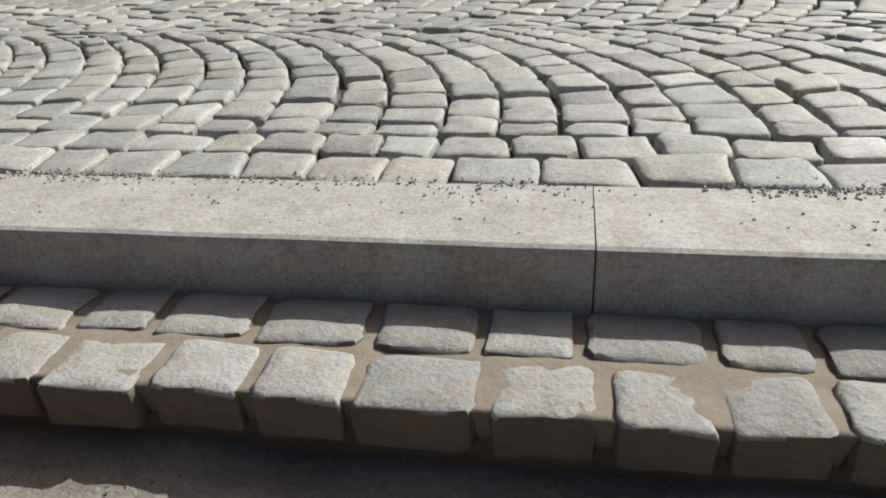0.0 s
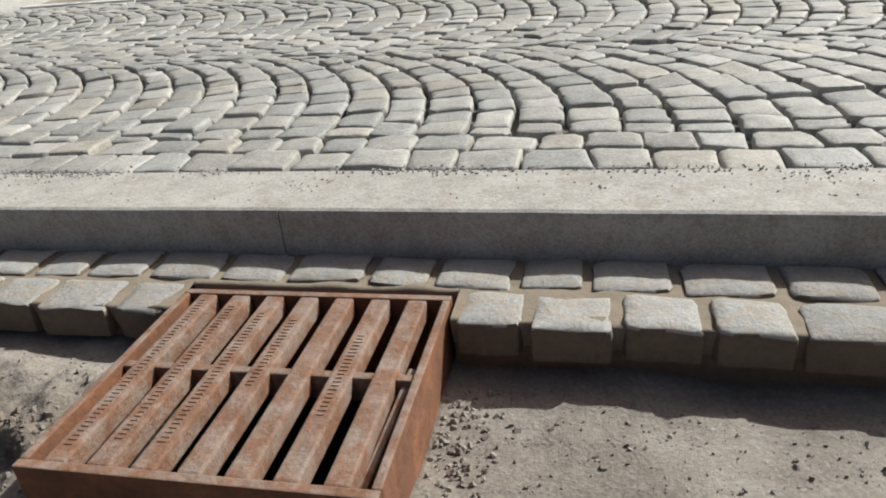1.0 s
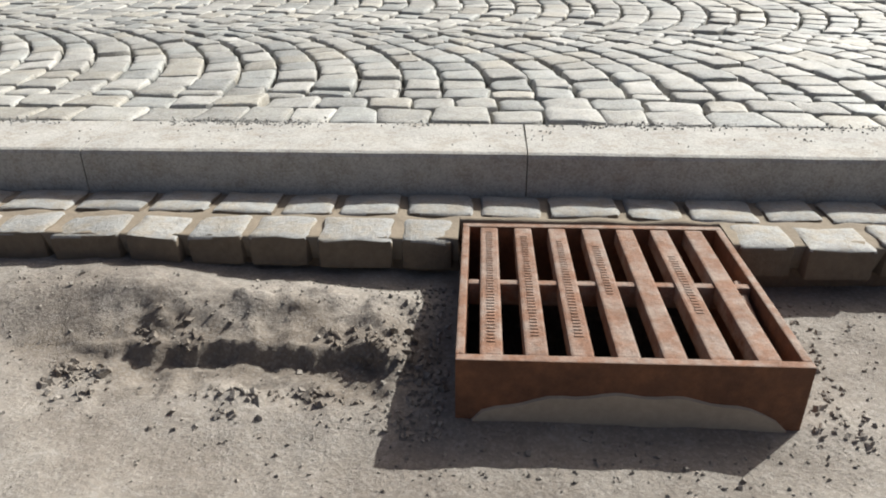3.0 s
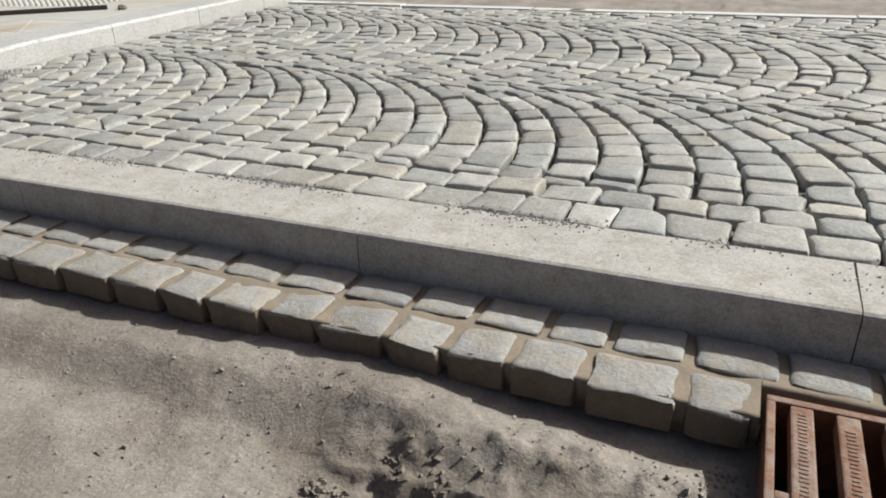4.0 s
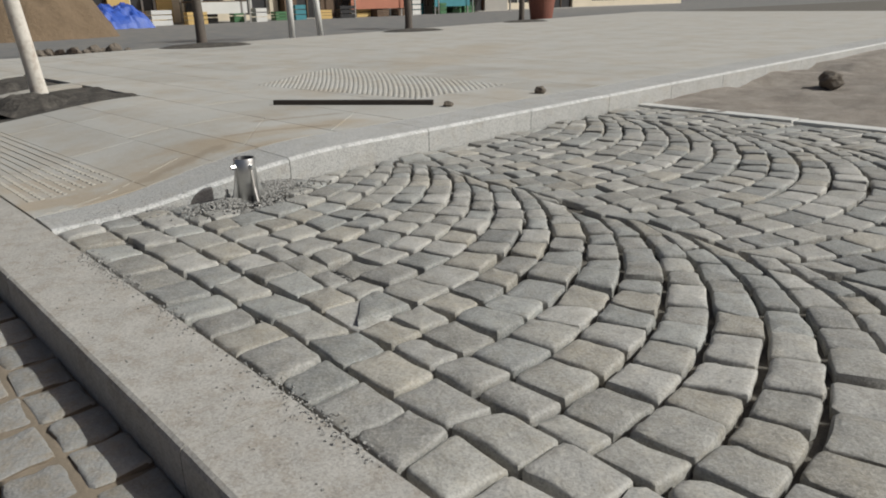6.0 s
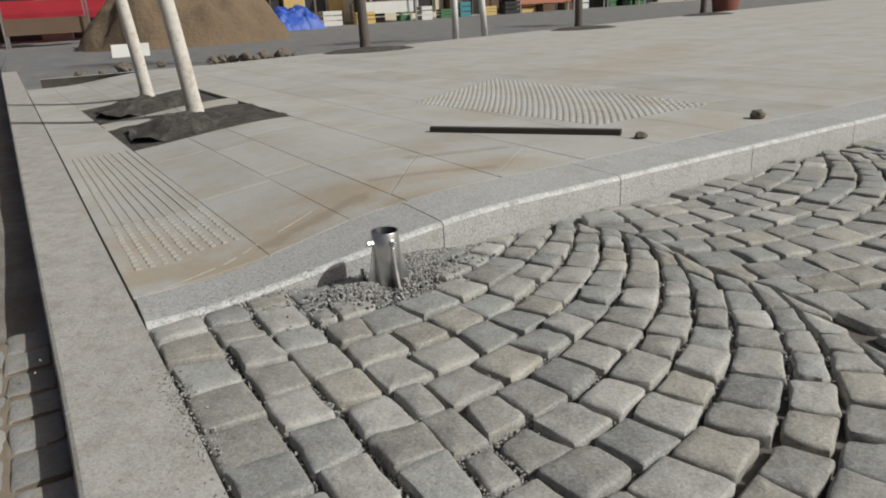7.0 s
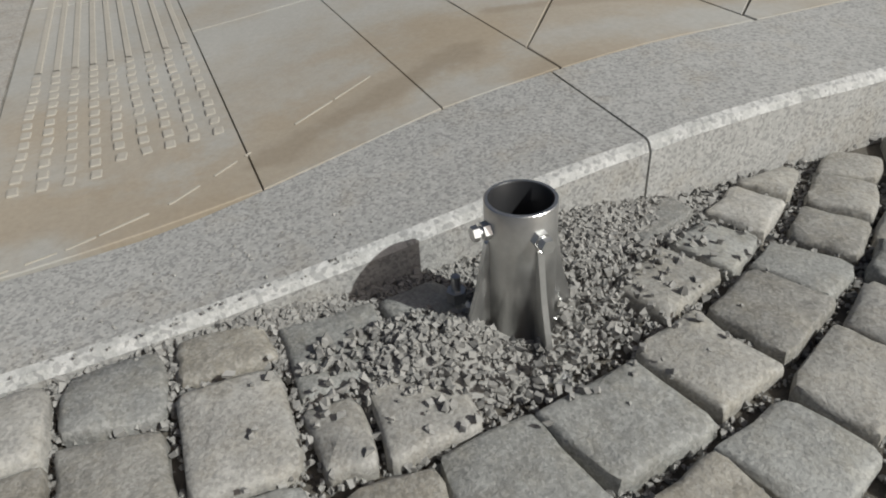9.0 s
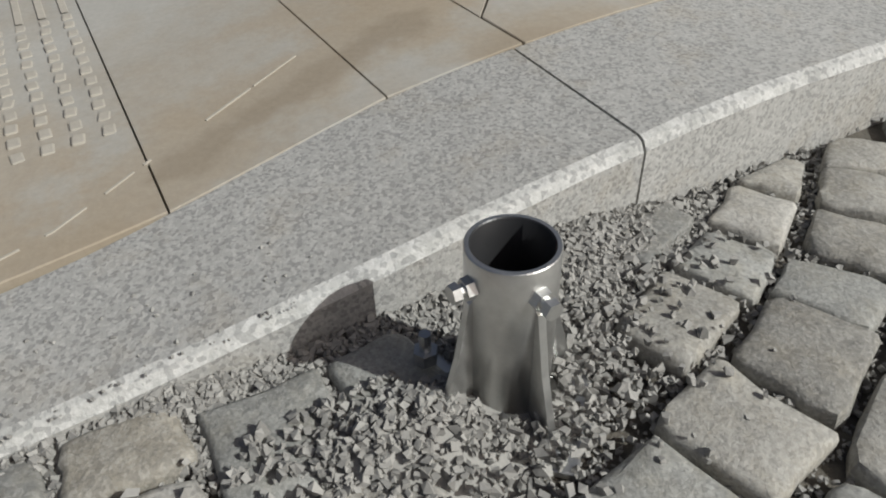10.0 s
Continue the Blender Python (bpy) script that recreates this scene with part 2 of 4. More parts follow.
def ground_z(x, y):
    """Height of the earth and which of the ground's materials shows there."""
    n1, n2 = fbm(x, y, 1.4), fbm(x + 9, y, 9.0)
    if y < 0.9 + bend(x):
        if GRATE[0] + 0.01 < x < GRATE[1] - 0.01 and GRATE[2] + 0.01 < y < GRATE[3] - 0.01:
            return -0.75, 2
        z = ROAD_Z + 0.014 * n1 + 0.006 * n2 + 0.002 * fbm(x, y + 4, 30.0, 2)
        lump = smooth01((x + 2.05) / 0.3) * smooth01((GRATE[0] - 0.02 - x) / 0.12) * smooth01((y - 0.25) / 0.1) * smooth01((0.63 - y) / 0.1)
        step = smooth01((y - 0.4 - 0.045 * fbm(x, 0.3, 6.0) - 0.014 * fbm(x, 0.9, 26.0)) / 0.018)
        z += lump * (0.024 * step + 0.016 * fbm(x, y, 9.0) + 0.009 * fbm(x, y, 33.0, 3)) - 0.009 * lump * (1 - step)
        dip = math.exp(-((x + 0.62) / 0.16) ** 2)
        bank = (0.042 - 0.048 * smooth01((x + 1.3) / 0.5)) * (1 - dip) + 0.012 * n1
        z -= 0.018 * smooth01((0.32 - y) / 0.15) * smooth01((x + 1.9) / 0.4) * smooth01((-0.2 - x) / 0.4)
        return z + bank * smooth01((y - 0.42) / 0.14) - 0.012 * dip * smooth01((y - 0.4) / 0.1), 0
    inside = x > side_kerb_x(y) - 0.1
    if inside and x < 6.3 and y < COB_END + 0.02:
        return BED_Z + 0.006 * n2, 1
    if inside:
        return -0.015 + 0.03 * n1 + 0.012 * n2 + 0.05 * smooth01((y - 5.5) / 3) * (0.5 + n1), 0
    if x > foot_end(y):
        if tilted(1.47, x) < y < tilted(2.42, x) and any(a < x < b for a, b in PITS):
            return side_z(y) - 0.02 + 0.02 * n2 + 0.035 * max(0.0, n1), 2
        return side_z(y) - 0.02, 1
    return -0.03 + (0.01 * n1 if x > -60 else 0), 3


def spaced(lo, hi, step, far, grow=1.35):
    out, s = list(np.arange(lo, hi + step / 2, step)), step
    a, b = lo, hi
    while a > -far:
        s *= grow
        a -= s
        out.insert(0, a)
        b += s
        out.append(b)
    return out


# ---- ground ----
xs, ys = spaced(-5.6, 3.2, 0.035, 400), spaced(-1.3, 0.9, 0.025, 400)
ys = [v for v in ys if v <= 0.9] + list(np.arange(0.94, 8, 0.12)) + [8.6, 9.6, 11, 13, 16, 20, 26, 34, 50, 80, 140, 260, 420]
ys = sorted(ys + list(np.arange(0.3003, 0.62, 0.0083)) + [GRATE[2] + 0.008, GRATE[2] + 0.012, GRATE[3] - 0.012, GRATE[3] - 0.008, 1.3, 1.36, 2.3])
xs = [v for v in xs if not -15.6 < v < -5.6] + list(np.arange(-15.5, -5.6, 0.3))
xs = sorted(xs + list(np.arange(-2.4007, -1.28, 0.0117)) + [GRATE[0] + 0.008, GRATE[0] + 0.012, GRATE[1] - 0.012, GRATE[1] - 0.008] + [e + d for p in PITS for e in p for d in (-0.002, 0.002)])
cells = [ground_z(x, y) for y in ys for x in xs]
verts = [(x, y, cells[j * len(xs) + i][0]) for j, y in enumerate(ys) for i, x in enumerate(xs)]
W = len(xs)
faces = [(j * W + i, j * W + i + 1, (j + 1) * W + i + 1, (j + 1) * W + i) for j in range(len(ys) - 1) for i in range(W - 1)]
me = bpy.data.meshes.new("ground")
me.from_pydata(verts, [], faces)
for m in (M_EARTH, M_BED, M_SOIL, M_ASPHALT):
    me.materials.append(m)
me.polygons.foreach_set("use_smooth", [True] * len(me.polygons))
me.polygons.foreach_set("material_index", [max(cells[f[0]][1], cells[f[2]][1]) if cells[f[0]][1] == 2 or cells[f[2]][1] == 2 else cells[f[0]][1] for f in faces])
ground = tagged(new("ground", me), "bare sandy earth roadbed with lumps and gravel", "ground", kind="structure")

# ---- main kerb ----
kerb = tagged(new("kerb"), "pale concrete kerb along the sett paving", "kerb", kind="structure")


def kerb_stone_bm(length, width, height, chamfer):
    bm = bmesh.new()
    prof = [(0, -height), (0, -chamfer), (chamfer * 0.35, -chamfer * 0.3), (chamfer, 0), (width, 0), (width, -height)]
    rings = []
    nseg = 12
    for i in range(nseg + 1):
        x = length * i / nseg
        rings.append([bm.verts.new((x, p + (0.0015 * noise.noise((x * 6, p * 9, length)) if 0 < k < 4 else 0), z + (0.0015 * noise.noise((x * 7, 3.1, length)) if 0 < k < 4 else 0))) for k, (p, z) in enumerate(prof)])
    for a, b in zip(rings, rings[1:]):
        for k in range(len(prof) - 1):
            bm.faces.new((a[k], a[k + 1], b[k + 1], b[k]))
    bm.faces.new(rings[0][::-1])
    bm.faces.new(rings[-1])
    bmesh.ops.recalc_face_normals(bm, faces=bm.faces)
    return bm


KJ = [-16.2, -15.1, -14.0, -12.9, -11.8, -10.7, -9.6, -8.5, -7.4, -6.3, -5.4, -4.3, -3.2, -2.13, -1.125, 0.115, 1.2, 2.3, 3.4, 4.5, 5.6, 6.7]
for a, b in zip(KJ, KJ[1:]):
    ob = part("kerb_stone", kerb_stone_bm(b - a - 0.0024, KERB_BACK - KERB_FRONT, 0.3, 0.012), M_KERB, kerb)
    ob.location = (a + 0.0012, KERB_FRONT + bend(a), 0)
    ob.rotation_euler = (0, 0, math.atan2(bend(b) - bend(a), b - a))

# ---- side kerb ----
side_kerb = tagged(new("side_kerb"), "speckled grey granite kerb with a worn pale edge", "kerb", kind="structure")
SJ = [1.068, 1.98, 2.76, 3.54, 4.32, 5.1, 5.9, 6.7, 7.5, 8.3, 9.1, 10, 11, 12, 13, 14, 15, 16, 17, 18, 19, 20, 21, 22, 23, 24]
for a, b in zip(SJ, SJ[1:]):
    bm = bmesh.new()
    prof = [(0, -0.25), (0, -0.014), (-0.007, -0.004), (-0.017, 0), (-1, 0), (-1, -0.25)]
    rings = []
    for i in range(13):
        y = a + 0.002 + (b - a - 0.004) * i / 12
        rings.append([bm.verts.new((side_kerb_x(y) + (px if px > -0.5 else -side_kerb_width(y)) + (0.003 * noise.noise((y * 20, k, 0)) if 0 < k < 4 else 0), y, (side_z(y) + pz + (0.0015 * noise.noise((y * 17, k, 5)) if 0 < k < 4 else 0)) if pz > -0.2 else pz)) for k, (px, pz) in enumerate(prof)])
    for p, q in zip(rings, rings[1:]):
        for k in range(5):
            f = bm.faces.new((p[k], p[k + 1], q[k + 1], q[k]))
            f.material_index = 1 if k in (1, 2) else 0
    bm.faces.new(rings[0])
    bm.faces.new(rings[-1])
    bmesh.ops.recalc_face_normals(bm, faces=bm.faces)
    part("kerb_stone", bm, M_KERB_B, side_kerb).data.materials.append(M_ARRIS)

# ---- far edging of the setts ----
edging = tagged(new("edging"), "narrow pale concrete edging beyond the setts", "edging", kind="structure")
x = side_kerb_x(COB_END) + 0.02
while x < 6.3:
    ob = part("edging_stone", one_box((0, 0, -0.2), (0.99, 0.1, 0.006), 0.004), M_PALE, edging)
    ob.location = (x, COB_END + 0.01, 0.003 * math.sin(x * 5))
    x += 1.0

# ---- footway ----
footway = tagged(new("footway"), "dusty pale stone slab footway with sand drifts", "footway", kind="structure")


def slab_bm(corners, gap=0.0029, thick=0.06):
    """A slab on four plan corners that follows the footway's fall, with eased edges."""
    cx, cy = sum(c[0] for c in corners) / 4, sum(c[1] for c in corners) / 4
    bm = bmesh.new()
    a, b, c, d = [Vector(p) for p in corners]
    steps = 5
    outline = [a.lerp(d, k / steps) for k in range(steps + 1)] + [b.lerp(c, k / steps) for k in range(steps, -1, -1)]

    def ring(inset, dz):
        out = []
        for p in outline:
            v = Vector((cx, cy)) - p
            k = inset / max(v.length, 0.01) * 1.4
            out.append(bm.verts.new((p.x + v.x * k, p.y + v.y * k, side_z(p.y) + dz)))
        return out
    low, mid, top = ring(gap, -thick), ring(gap, -0.0014), ring(gap + 0.0012, 0)
    m = len(outline)
    for p, q in ((low, mid), (mid, top)):
        for k in range(m):
            bm.faces.new((p[k], p[(k + 1) % m], q[(k + 1) % m], q[k]))
    for k in range(steps):
        bm.faces.new((top[k], top[k + 1], top[m - 2 - k], top[m - 1 - k]))
    bmesh.ops.recalc_face_normals(bm, faces=bm.faces)
    return bm


rnd = random.Random(3)
ROWS_Y = [1.106, 1.47, 1.78, 2.0, 2.42, 2.85, 3.3, 3.75, 4.2, 4.65, 5.3, 6.0]


def course(j, x):
    """Joint line below course j at x."""
    if j == 0:
        return ROWS_Y[0] + bend(x)
    return ROWS_Y[j] if j == len(ROWS_Y) - 1 else tilted(ROWS_Y[j], x)


SLANTED = {3: (-5.13, -5.66), 4: (-5.07, -5.46)}  # courses whose last joint runs askew


def kerb_inner(j):
    """Where joint line j meets the side kerb."""
    x = -5.0
    for _ in range(4):
        x = side_kerb_x(course(j, x)) - side_kerb_width(course(j, x)) - 0.002
    return x


for j in range(len(ROWS_Y) - 1):
    cuts = [foot_end(ROWS_Y[j])]
    while cuts[-1] < -6.2:
        cuts.append(cuts[-1] + rnd.uniform(0.75, 1.1))
    cuts = [c for c in cuts if c < -5.75]
    if 1 <= j <= 3:
        cuts = sorted([c for c in cuts if all(abs(c - e) > 0.25 for p in PITS for e in p)] + [e for p in PITS for e in p])
    for i, a in enumerate(cuts):
        last = i == len(cuts) - 1
        b = None if last else cuts[i + 1]
        if not last and 1 <= j <= 3 and any(p[0] <= (a + b) / 2 <= p[1] for p in PITS):
            continue
        e0, e1 = (kerb_inner(j), kerb_inner(j + 1)) if last else (b, b)
        if last and j in SLANTED:
            p0, p1 = SLANTED[j]
            part("slab", slab_bm([(p0, course(j, p0)), (e0, course(j, e0)), (e1, course(j + 1, e1)), (p1, course(j + 1, p1))]), M_SLAB, footway)
            e0, e1 = p0, p1
        part("slab", slab_bm([(a, course(j, a)), (e0, course(j, e0)), (e1, course(j + 1, e1)), (a, course(j + 1, a))]), M_SLAB, footway)
bm = bmesh.new()
far_y = [6.003, 8, 10, 13, 16, 20, 24]
rings = [[bm.verts.new((xx, y, side_z(y))) for xx in (side_kerb_x(y) - side_kerb_width(y) - 0.002, -8, -11, foot_end(y))] for y in far_y]
for p, q in zip(rings, rings[1:]):
    for k in range(3):
        bm.faces.new((p[k], q[k], q[k + 1], p[k + 1]))
bmesh.ops.recalc_face_normals(bm, faces=bm.faces)
part("far_slabs", bm, M_SLAB, footway)
bm = bmesh.new()
edge = [bm.verts.new((foot_end(y) - d, y, z)) for y in (1.0, 3, 6, 10, 15, 20, 24) for d, z in ((0.003, 0.1), (0.12, 0.1), (0.13, -0.12))]
for i in range(0, len(edge) - 3, 3):
    for k in range(2):
        bm.faces.new((edge[i + k], edge[i + k + 1], edge[i + 4 + k], edge[i + 3 + k]))
bmesh.ops.recalc_face_normals(bm, faces=bm.faces)
part("road_kerb", bm, M_KERB, footway)

# tactile ribs and studs on the slabs near the main kerb


def rib_y(k, x):
    y = 1.115 + 0.041 * k
    return y + (0.05 if k > 4 else 0.03 + 0.004 * k) * (x + 5)


stud_mesh = mesh_from(one_box((-0.014, -0.009, -0.004), (0.014, 0.009, 0.0034), 0.0028), "tactile_stud", M_WORN)
for k in range(9):
    bm = bmesh.new()
    rings = []
    for i in range(17):
        x = -7.3 + 1.6 * i / 16
        y = rib_y(k, x)
        rings.append([bm.verts.new((x, y + dy, side_z(y) + dz)) for dy, dz in ((-0.010, -0.004), (-0.006, 0.003), (0.006, 0.003), (0.010, -0.004))])
    for p, q in zip(rings, rings[1:]):
        for m in range(3):
            bm.faces.new((p[m], p[m + 1], q[m + 1], q[m]))
    bmesh.ops.recalc_face_normals(bm, faces=bm.faces)
    part("tactile_rib", bm, M_WORN, footway)
    x = -5.676
    while x < -5.086 - 0.25 * (rib_y(k, x) - 1.1):
        y = rib_y(k, x)
        stud = new("tactile_stud", stud_mesh)
        stud.parent = footway
        stud.location, stud.rotation_euler = (x + rnd.gauss(0, 0.0015), y + rnd.gauss(0, 0.001), side_z(y) - abs(rnd.gauss(0, 0.0007))), (0, 0, rnd.gauss(0, 0.06))
        x += 0.046
bm = bmesh.new()
quad = (Vector((-7.15, 3.12)), Vector((-5.63, 3.41)), Vector((-5.7, 4.3)), Vector((-7.95, 4.3)))
for i in range(34):
    for j in range(17):
        u, v = (i + 0.5) / 34, (j + 0.5) / 17
        p = quad[0].lerp(quad[1], u).lerp(quad[3].lerp(quad[2], u), v)
        z = side_z(p.y)
        ring = [bm.verts.new((p.x + 0.017 * math.cos(a * math.pi / 3), p.y + 0.017 * math.sin(a * math.pi / 3), z - 0.001)) for a in range(6)]
        top = [bm.verts.new((p.x + 0.011 * math.cos(a * math.pi / 3), p.y + 0.011 * math.sin(a * math.pi / 3), z + 0.006)) for a in range(6)]
        for a in range(6):
            bm.faces.new((ring[a], ring[(a + 1) % 6], top[(a + 1) % 6], top[a]))
        bm.faces.new(top)
tagged(part("tactile_studs", bm, M_SLAB, footway), "raised tactile studs", kind="stuff")


# pale broken mortar along the crease of the ramp
bm = bmesh.new()
crease = [Vector(p) for p in ((-4.885, 1.1), (-4.91, 1.2), (-4.965, 1.35), (-5.052, 1.473), (-5.22, 1.74))]
rnd = random.Random(31)
for a, b in zip(crease, crease[1:]):
    d = (b - a).normalized()
    side = Vector((-d.y, d.x))
    t, L = 0.0, (b - a).length
    while t < L - 0.01:
        e = min(L, t + rnd.uniform(0.03, 0.11))
        if rnd.random() < 0.9:
            w = rnd.uniform(0.001, 0.002)
            p = [a + d * t + side * w, a + d * e + side * w, a + d * e - side * w, a + d * t - side * w]
            lo = [bm.verts.new((q.x, q.y, side_z(q.y) - 0.004)) for q in p]
            hi = [bm.verts.new((q.x, q.y, side_z(q.y) + 0.002)) for q in p]
            bm.faces.new(hi)
            for k in range(4):
                bm.faces.new((lo[k], lo[(k + 1) % 4], hi[(k + 1) % 4], hi[k]))
        t = e + rnd.uniform(0.0, 0.03)
bmesh.ops.recalc_face_normals(bm, faces=bm.faces)
tagged(part("mortar_fillet", bm, M_WORN, footway), "pale broken mortar along a slab joint", kind="stuff")


# ---- setts ----
SOCKET = (-4.545, 1.705)
ARC_R, ARC_STEP, ARC_UP, ARC_DOWN, ARC_Y = 1.13, 0.1275, 0.96, 0.66, 1.43


def clipped(poly, a, b, c):
    """The part of a convex outline where a*x + b*y >= c."""
    out = []
    for p, q in zip(poly, poly[1:] + poly[:1]):
        dp, dq = a * p[0] + b * p[1] - c, a * q[0] + b * q[1] - c
        if dp >= 0:
            out.append(p)
        if dp * dq < 0:
            t = dp / (dp - dq)
            out.append((p[0] + (q[0] - p[0]) * t, p[1] + (q[1] - p[1]) * t))
    return out


def area_of(poly):
    return 0.5 * sum(p[0] * q[1] - q[0] * p[1] for p, q in zip(poly, poly[1:] + poly[:1]))


def centre_of(poly):
    A = area_of(poly)
    k = [(p[0] * q[1] - q[0] * p[1], p, q) for p, q in zip(poly, poly[1:] + poly[:1])]
    return sum((p[0] + q[0]) * w for w, p, q in k) / (6 * A), sum((p[1] + q[1]) * w for w, p, q in k) / (6 * A)


def shrunk(poly, gaps):
    """The outline with each side moved inwards by its own gap."""
    lines = []
    for (p, q), g in zip(zip(poly, poly[1:] + poly[:1]), gaps):
        dx, dy = q[0] - p[0], q[1] - p[1]
        L = math.hypot(dx, dy) or 1e-6
        nx, ny = -dy / L, dx / L
        lines.append((nx, ny, nx * p[0] + ny * p[1] + g))
    out = []
    for (a, b, c), (d, e, f) in zip(lines[-1:] + lines[:-1], lines):
        det = a * e - b * d
        if abs(det) < 0.15:
            continue
        out.append(((c * e - b * f) / det, (a * f - c * d) / det))
    return out


def tidy(poly):
    return [p for p, q in zip(poly, poly[1:] + poly[:1]) if math.hypot(p[0] - q[0], p[1] - q[1]) > 0.012]


def stone_bm(bm, poly, z, rnd, per=2, deep=0.075, wear=1.0):
    """One split stone on a plan outline: rounded, chipped corners, worn arrises and an uneven crown."""
    cx, cy = centre_of(poly)
    n = len(poly)
    base = []
    for k in range(n):
        a, p, b = Vector(poly[k - 1]), Vector(poly[k]), Vector(poly[(k + 1) % n])
        r = min(rnd.choice((0.004, 0.007, 0.009, 0.013, 0.02)) * wear, 0.35 * min((a - p).length, (b - p).length))
        u, v = p + (a - p).normalized() * r, p + (b - p).normalized() * r
        base += [u, v] if per == 2 else [u, 0.25 * u + 0.5 * p + 0.25 * v, v]
        m = p.lerp(b, rnd.uniform(0.35, 0.65))
        base.append(m + (Vector((cx, cy)) - m).normalized() * rnd.uniform(-0.003, 0.004))
    tilt = (rnd.gauss(0, 0.02), rnd.gauss(0, 0.02))
    chip_at = {rnd.randrange(len(base)): rnd.uniform(0.001, 0.004) for _ in range(3)}
    seed = rnd.uniform(0, 90)
    rings = []
    for inset, h in ((0.002, -deep), (0.0, -0.015), (0.001, -0.006), (0.003, -0.0022), (0.0075, -0.0006), (0.024, 0.0)):
        ring = []
        for at, p in enumerate(base):
            d = Vector((cx, cy)) - p
            q = p + d * min(0.8, inset * wear / max(d.length, 0.01))
            hh = h
            if h > -0.05:
                q = q + Vector((rnd.uniform(-0.0012, 0.0012), rnd.uniform(-0.0012, 0.0012)))
                hh += tilt[0] * (q.x - cx) + tilt[1] * (q.y - cy) + 0.0035 * noise.noise((q.x * 24, q.y * 24, seed)) - (chip_at.get(at, 0.0) if inset < 0.005 else 0.0)
            ring.append(bm.verts.new((q.x, q.y, z + hh)))
        rings.append(ring)
    top = bm.verts.new((cx, cy, z + 0.0015 + 0.003 * noise.noise((cx * 24, cy * 24, seed))))
    m = len(base)
    for p, q in zip(rings, rings[1:]):
        for k in range(m):
            bm.faces.new((p[k], p[(k + 1) % m], q[(k + 1) % m], q[k]))
    for k in range(m):
        bm.faces.new((rings[-1][k], rings[-1][(k + 1) % m], top))


def sett_outlines():
    """Plan outlines of all setts: courses along the kerb, then bands of segmental arches that meet in ragged seams."""
    rnd = random.Random(5)
    out = []
    rows = ((1.104, 1.238, 6.1), (1.238, 1.352, 6.1), (1.352, 1.468, -3.5))
    for y0, y1, stop in rows:
        x = side_kerb_x(y0) - 0.02
        lean = rnd.uniform(-0.01, 0.01)
        while x < stop:
            w = rnd.uniform(0.11, 0.16)
            turn = rnd.gauss(0, 0.006)
            out.append(([(x + lean, y0 + bend(x)), (x + w + turn, y0 + bend(x + w)), (x + w - turn, y1 + bend(x + w)), (x - lean, y1 + bend(x))], 0))
            x, lean = x + w, turn

    def seam(level, x):
        return level + 0.15 * min(1.0, max(0.0, (-2.4 - x) / 2.0)) + 0.022 * math.sin(x * 11.7 + level) + 0.013 * math.sin(x * 23.1 + 2 * level)

    for band in range(3):
        yc = ARC_Y + (ARC_UP + ARC_DOWN) * band
        phase = (-2.735, -2.6, -2.67)[band]
        jig = {k: rnd.uniform(-0.01, 0.01) for k in range(-40, 80)}

        def radius(k):
            """The arches flatten towards the side kerb."""
            return ARC_R + 0.2 * min(1.0, max(0.0, (-2.2 - phase - ARC_STEP * k) / 2.2))

        def line_x(k, y):
            R = radius(k)
            return phase + ARC_STEP * k + jig[k] - R + math.sqrt(max(0.01, R ** 2 - (y - yc) ** 2))

        def low(x):
            return (1.352 if x > -3.5 else 1.468) + bend(x) if band == 0 else seam(yc - ARC_DOWN, x)

        def high(x):
            return min(seam(yc + ARC_UP, x), COB_END)

        def end(k, limit):
            y = yc + (ARC_UP if limit is high else -ARC_DOWN)
            for _ in range(8):
                y = limit(line_x(k, y))
            return line_x(k, y), y

        def cross(k, x, y, nx, ny):
            """Where the joint through (x, y) meets arc line k."""
            R = radius(k)
            ox, oy = x - (phase + ARC_STEP * k + jig[k] - R), y - yc
            b, c = ox * nx + oy * ny, ox * ox + oy * oy - R ** 2
            t = -b + math.sqrt(max(0.0, b * b - c))
            return x + nx * t, y + ny * t
        for k in range(-18, 78):
            if phase + ARC_STEP * k > 7.0:
                break
            left, right = end(k, low), end(k + 1, low)
            top_l, top_r = end(k, high), end(k + 1, high)
            stop, laid = min(top_l[1], top_r[1]), 0
            R = radius(k)
            a = math.asin(max(-0.95, min(0.95, (max(left[1], right[1]) - yc) / R)))
            a += rnd.uniform(0.04, 0.1)
            while True:
                my = yc + R * math.sin(a)
                mx = 0.5 * (line_x(k, my) + line_x(k + 1, my))
                tip = a + rnd.gauss(0, 0.085)
                nl = cross(k, mx, my, math.cos(tip), math.sin(tip))
                nr = cross(k + 1, mx, my, math.cos(tip), math.sin(tip))
                if max(nl[1], nr[1]) > stop - 0.035 or a > 1.1:
                    break
                if min(nl[1] - left[1], nr[1] - right[1]) > 0.03:
                    out.append(([left, right, nr, nl], 1))
                    laid += 1
                    left, right = nl, nr
                a += rnd.uniform(0.1, 0.142) * (0.55 + 0.45 * math.cos(a)) / R
            tail = [left, right, top_r, top_l]
            if laid and (area_of(tail) < 0.0075 or area_of(tail) < 0.062 * math.hypot(top_r[0] - left[0], top_r[1] - left[1])):
                tail = [*out.pop()[0][:2], top_r, top_l]
            out.append((tail, 1))
    stones = []
